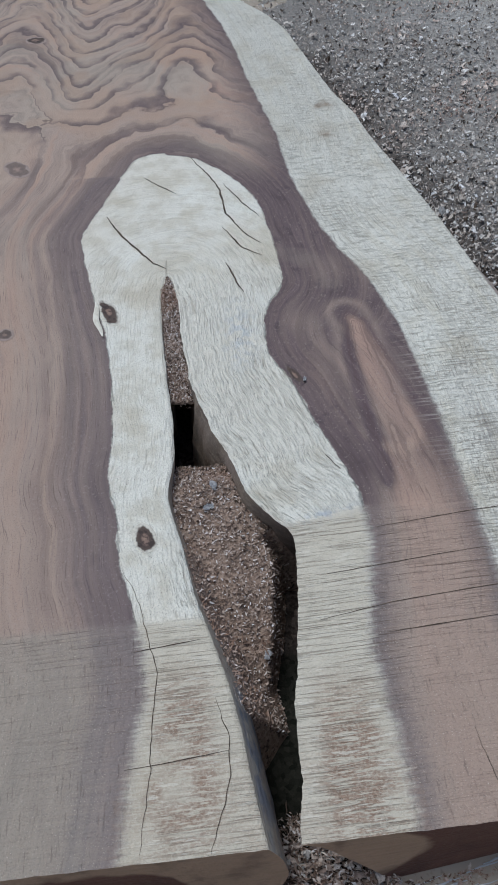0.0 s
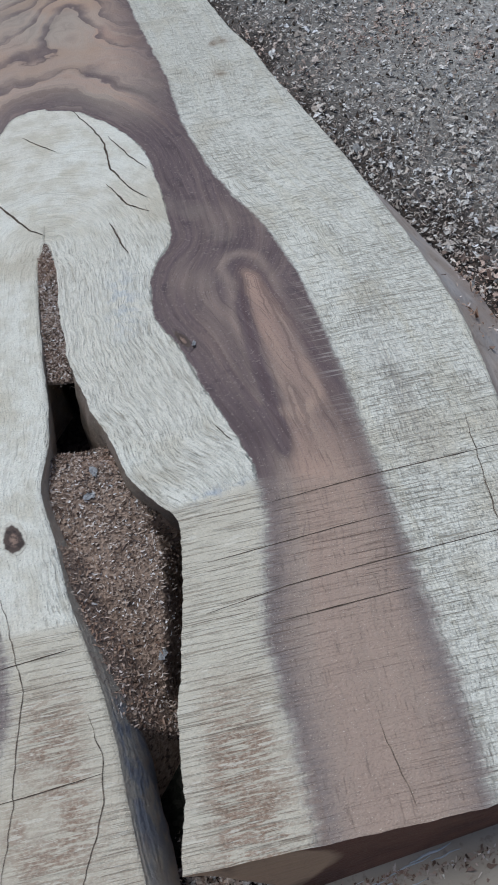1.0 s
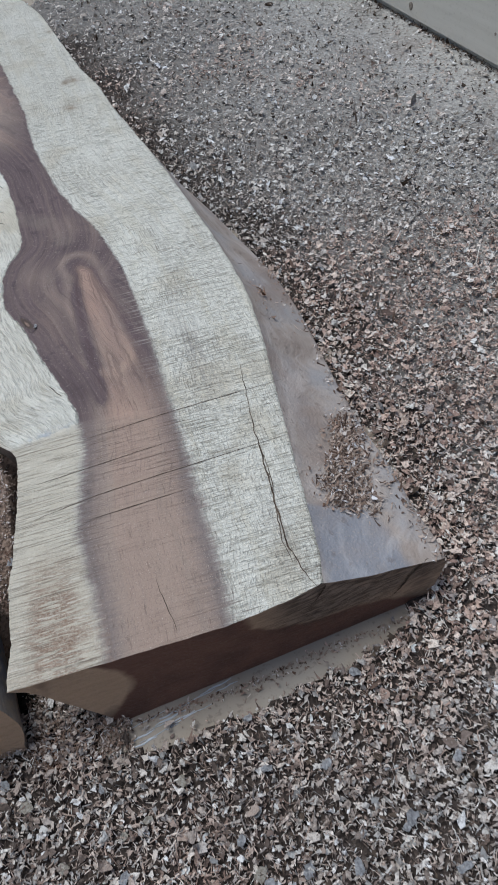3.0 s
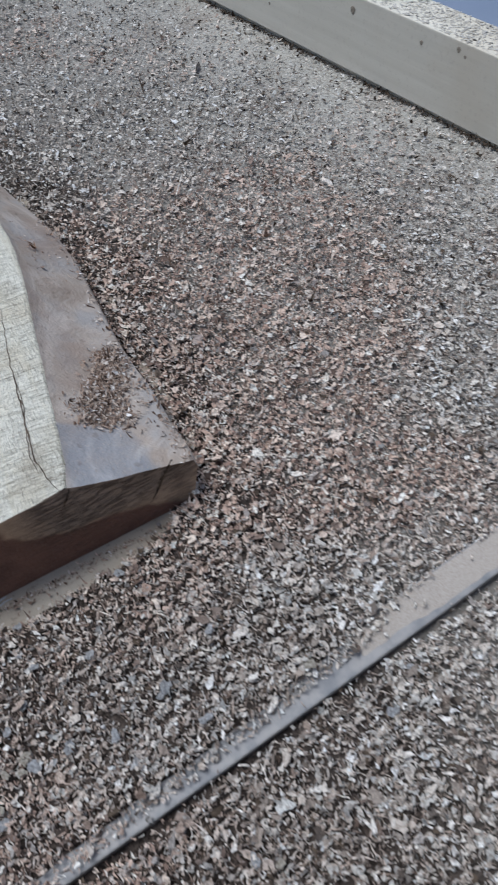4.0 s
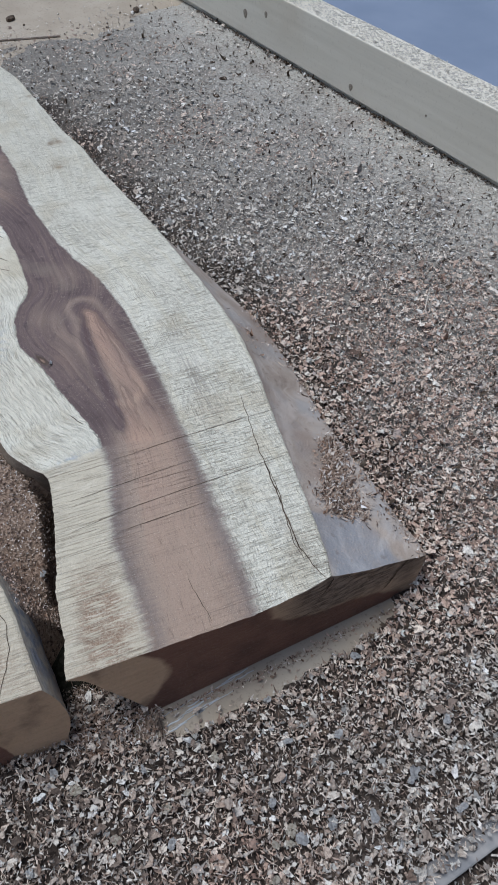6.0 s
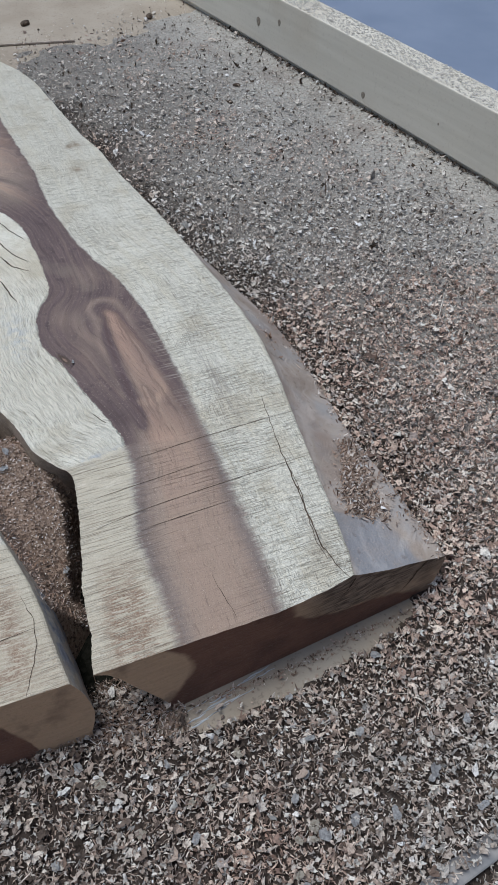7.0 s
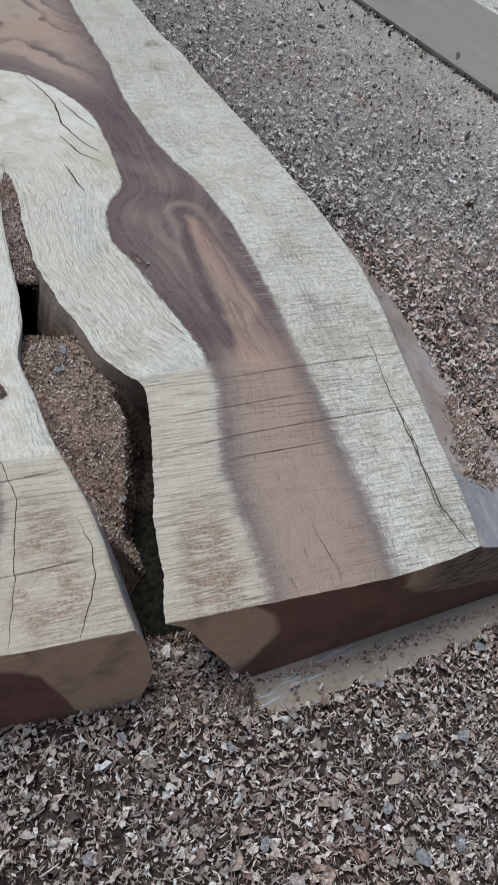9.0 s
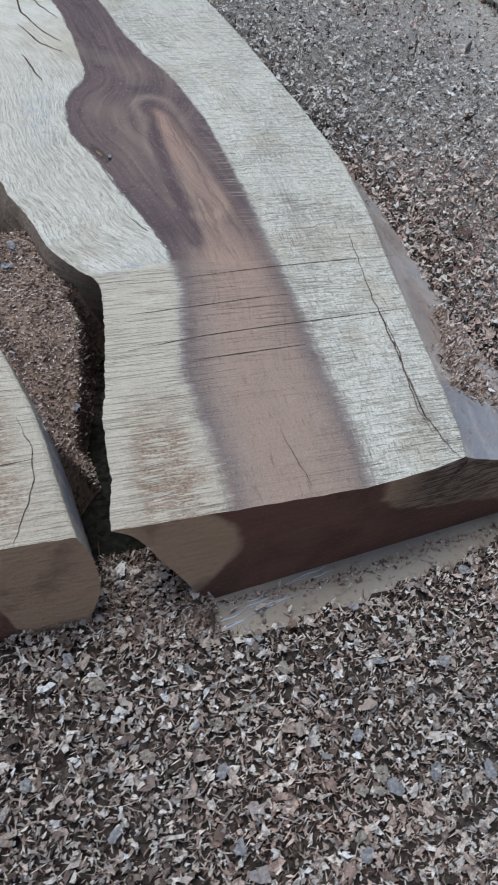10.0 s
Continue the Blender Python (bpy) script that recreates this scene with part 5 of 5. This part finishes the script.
ok = (rise > 0.05) & ((y < front_y(x) - 0.01) | ((x > slot_left(y) + 0.012) & (x < slot_right(y) + 0.05)))
x, y, rise = x[ok], y[ok], rise[ok]
k = len(x)
sets.append(flakes(rng, x, y, FLOOR + 0.004 + 0.014 * rise * rng.uniform(0.4, 1, k), np.exp(rng.normal(-5.2, 0.4, k)), np.exp(rng.normal(-6.5, 0.4, k)), 0.45, 1.2))
# crumbs along the foot of the cut end
k = 480
x = rng.uniform(0.1, 0.5, k)
y = front_y(x) - 0.0225 - np.abs(rng.normal(0, 0.006, k))
sets.append(flakes(rng, x, y, FLOOR + rng.uniform(0.0005, 0.003, k), np.exp(rng.normal(-5.8, 0.4, k)), np.exp(rng.normal(-6.5, 0.4, k)), 0.3, 0.6))
# shavings caught in the hollow of the live edge and strewn along its rim
k = 1900
y = rng.uniform(0.112, 0.27, k) + rng.normal(0, 0.009, k)
lo = np.interp(y, [0.10, 0.12, 0.16, 0.2, 0.26], [0.44, 0.396, 0.402, 0.43, 0.466])
x = lo + rng.normal(0, 0.011, k) + rng.random(k) * (np.interp(y, [0.10, 0.2, 0.27], [0.455, 0.462, 0.474]) - lo)
k2 = 420
y2 = rng.uniform(0.03, 0.66, k2)
x2 = rim(y2) - np.abs(rng.normal(0, 0.011, k2)) - 0.002
k3 = 70
y3 = rng.normal(0.52, 0.03, k3)
x3 = rng.normal(0.425, 0.012, k3)
x, y = np.concatenate([x, x2, x3]), np.concatenate([y, y2, y3])
ok = (x < rim(y) - 0.001) & (x > outer(y) + 0.01) & (rng.random(len(x)) < np.where(y > 0.3, 0.35, 1.0))
x, y = x[ok], y[ok]
f = np.clip((x - outer(y)) / (rim(y) - outer(y)), 0, 1)
z = TOP - 0.003 + (rim_z(y) - TOP + 0.003) * wane_shape(f) - 0.006 * np.exp(-((y - 0.16 - 0.12 * (f - 0.5)) / 0.04) ** 2 - ((f - 0.5) / 0.2) ** 2)
k = len(x)
caught = flakes(rng, x, y, z + rng.uniform(0.0, 0.006, k), np.exp(rng.normal(-5.1, 0.4, k)), np.exp(rng.normal(-6.2, 0.4, k)), 0.4, 1.2)
tagged(fast_mesh("caught_shavings", *caught, M_CRUMBS), "brown wood shavings caught in a hollow of the plank", "wood shavings", kind="stuff")
# and on the timber beam
k = 11000
a, b = rng.uniform(-0.4, 2.6, k), rng.uniform(0.003, 0.095, k)
x = 1.508 - 0.2632 * a + 0.9648 * b
y = 0.9648 * a + 0.2632 * b
on_beam = flakes(rng, x, y, FLOOR + 0.177 + rng.uniform(0, 0.0008, k), np.exp(rng.normal(-5.4, 0.4, k)), np.exp(rng.normal(-6.0, 0.4, k)), 0.10, 0.4)
tagged(fast_mesh("beam_shavings", *on_beam, M_CHIPS_PALE), "thin scatter of pale shavings on the beam", "wood shavings", kind="stuff")
tagged(fast_mesh("loose_shavings", *join(sets), M_CRUMBS), "loose brown wood shavings caught on wood", "wood shavings", kind="stuff")


# dark bark crumbs along the edge of the slot
k = 420
y = np.concatenate([rng.uniform(0.2, 0.428, k - 120), rng.normal(0.418, 0.008, 120).clip(0.39, 0.427)])
x = slot_right(y) - np.abs(rng.normal(0, 0.006, k)) + 0.002
x[-120:] = slot_left(y[-120:]) + rng.random(120) * (slot_right(y[-120:]) - slot_left(y[-120:]))
size = np.exp(rng.normal(-5.7, 0.4, k))
dark = flakes(rng, x, y, heap_z(x, y) + rng.uniform(0.001, 0.004, k), size, size * rng.uniform(0.4, 0.8, k), 0.6, 1.0, 3, 3)
tagged(fast_mesh("bark_crumbs", *dark, M_CRACK), "dark bark crumbs along the edge of the slot", "bark crumbs", kind="stuff")


# single large pale flakes
def big_flake(x, y, z, length, width, turn, tilt, material, label="large pale grey wood flake lying on shavings"):
    bm = bmesh.new()
    r = random.Random(int((x * 131 + y * 717) * 1000))
    nu, nv = 6, 4
    grid = []
    bend, lean = r.uniform(-0.5, 0.9), r.uniform(-0.3, 0.3)
    for i in range(nu):
        for j in range(nv):
            u, v = (i / (nu - 1) - 0.5) * length, (j / (nv - 1) - 0.5) * width
            if i in (0, nu - 1) or j in (0, nv - 1):
                u, v = u * r.uniform(0.74, 1.1), v * r.uniform(0.6, 1.2) * (1 - 0.45 * abs(2 * i / (nu - 1) - 1 + lean) ** 1.8)
            grid.append(bm.verts.new((u, v, bend * (u * u + 0.4 * v * v) / length + r.uniform(-0.0005, 0.0005))))
    for i in range(nu - 1):
        for j in range(nv - 1):
            bm.faces.new([grid[k] for k in (i * nv + j, (i + 1) * nv + j, (i + 1) * nv + j + 1, i * nv + j + 1)])
    bmesh.ops.solidify(bm, geom=bm.faces[:], thickness=0.0006)
    ob = part("wood_flake", bm, material, None)
    ob.matrix_world = pose(x, y, z, tilt, r.uniform(-12, 12), turn)
    return tagged(ob, label, "wood flake", "large pale flakes")


M_PALE = make_plain("pale_grey_flake", (0.33, 0.325, 0.32), (0.62, 0.61, 0.60), 0.75, 0, 260, 0.6)
M_STRAW = make_plain("straw_flake", (0.36, 0.31, 0.24), (0.64, 0.59, 0.50), 0.8, 0, 260, 0.6)
spots = [(0.01005, -0.1538), (0.06915, -0.1794), (0.1709, -0.2682), (0.1826, -0.222), (0.2142, -0.2273), (0.05855, -0.08955), (0.1027, -0.1332), (-0.04545, -0.05705),
         (0.07, -0.2373), (-0.02405, -0.0852), (0.2188, -0.1587), (0.3701, -0.04825), (0.5339, -0.2589), (0.5977, -0.3407), (0.6413, -0.3067), (0.7391, -0.3569),
         (0.6761, -0.4421), (0.3967, -0.4065), (0.4178, -0.4203), (0.3669, -0.2144), (0.3738, -0.2083), (0.2004, -0.2267), (0.1954, -0.1789), (0.446, -0.1661),
         (0.074, -0.143), (0.24, -0.12), (0.304, -0.134), (0.207, -0.213), (0.254, -0.224), (0.305, -0.234), (0.169, -0.255), (-0.09, -0.152), (0.234, -0.063), (0.146, -0.107), (0.404, -0.264), (-0.025, -0.205)]
pick = random.Random(11)
for k, (x, y) in enumerate(spots):
    size = pick.uniform(0.011, 0.017)
    big_flake(x, y, float(bed_z(np.array(x), np.array(y))) + 0.012, size, size * pick.uniform(0.55, 0.85), pick.uniform(0, 180), pick.uniform(-18, 18), M_PALE if k % 3 else M_STRAW)
for x, y in ((-0.0513, 0.3831), (-0.0592, 0.3573), (-0.0069, 0.193)):
    big_flake(x, y, float(heap_z(np.array(x), np.array(y))) + 0.004, 0.014, 0.009, pick.uniform(0, 180), 10, M_PALE)


big_flake(0.0785, 0.5255, TOP + 0.0006, 0.009, 0.005, 70, 4, M_PALE, "small pale wood chip lying on the plank")


# dark bits of bark lying about
def bark_bit(x, y, size):
    bm = bmesh.new()
    bmesh.ops.create_icosphere(bm, subdivisions=2, radius=1.0)
    for w in bm.verts:
        f = 1 + 0.35 * noise.noise(w.co * 1.7 + Vector((x * 9, y * 9, 0)))
        w.co = Vector((w.co.x * size * f, w.co.y * size * 0.6 * f, w.co.z * size * 0.4 * f))
    ob = part("bark_bit", bm, M_CRACK, None)
    ob.matrix_world = pose(x, y, max(float(bed_z(np.array(x), np.array(y))), FLOOR) + size * 0.25, 0, 0, x * 900)
    return tagged(ob, "small dark crumb of bark on the floor", "bark crumb", "bark crumbs")


for x, y, size in ((0.7362, 1.638, 0.011), (0.2458, 2.393, 0.02), (0.6773, 2.353, 0.02), (0.4375, 2.045, 0.007), (0.648, 1.99, 0.006), (0.7978, 1.86, 0.008), (0.7929, 1.74, 0.012), (0.2821, 2.336, 0.006), (0.5471, 2.237, 0.007)):
    bark_bit(x, y, size)
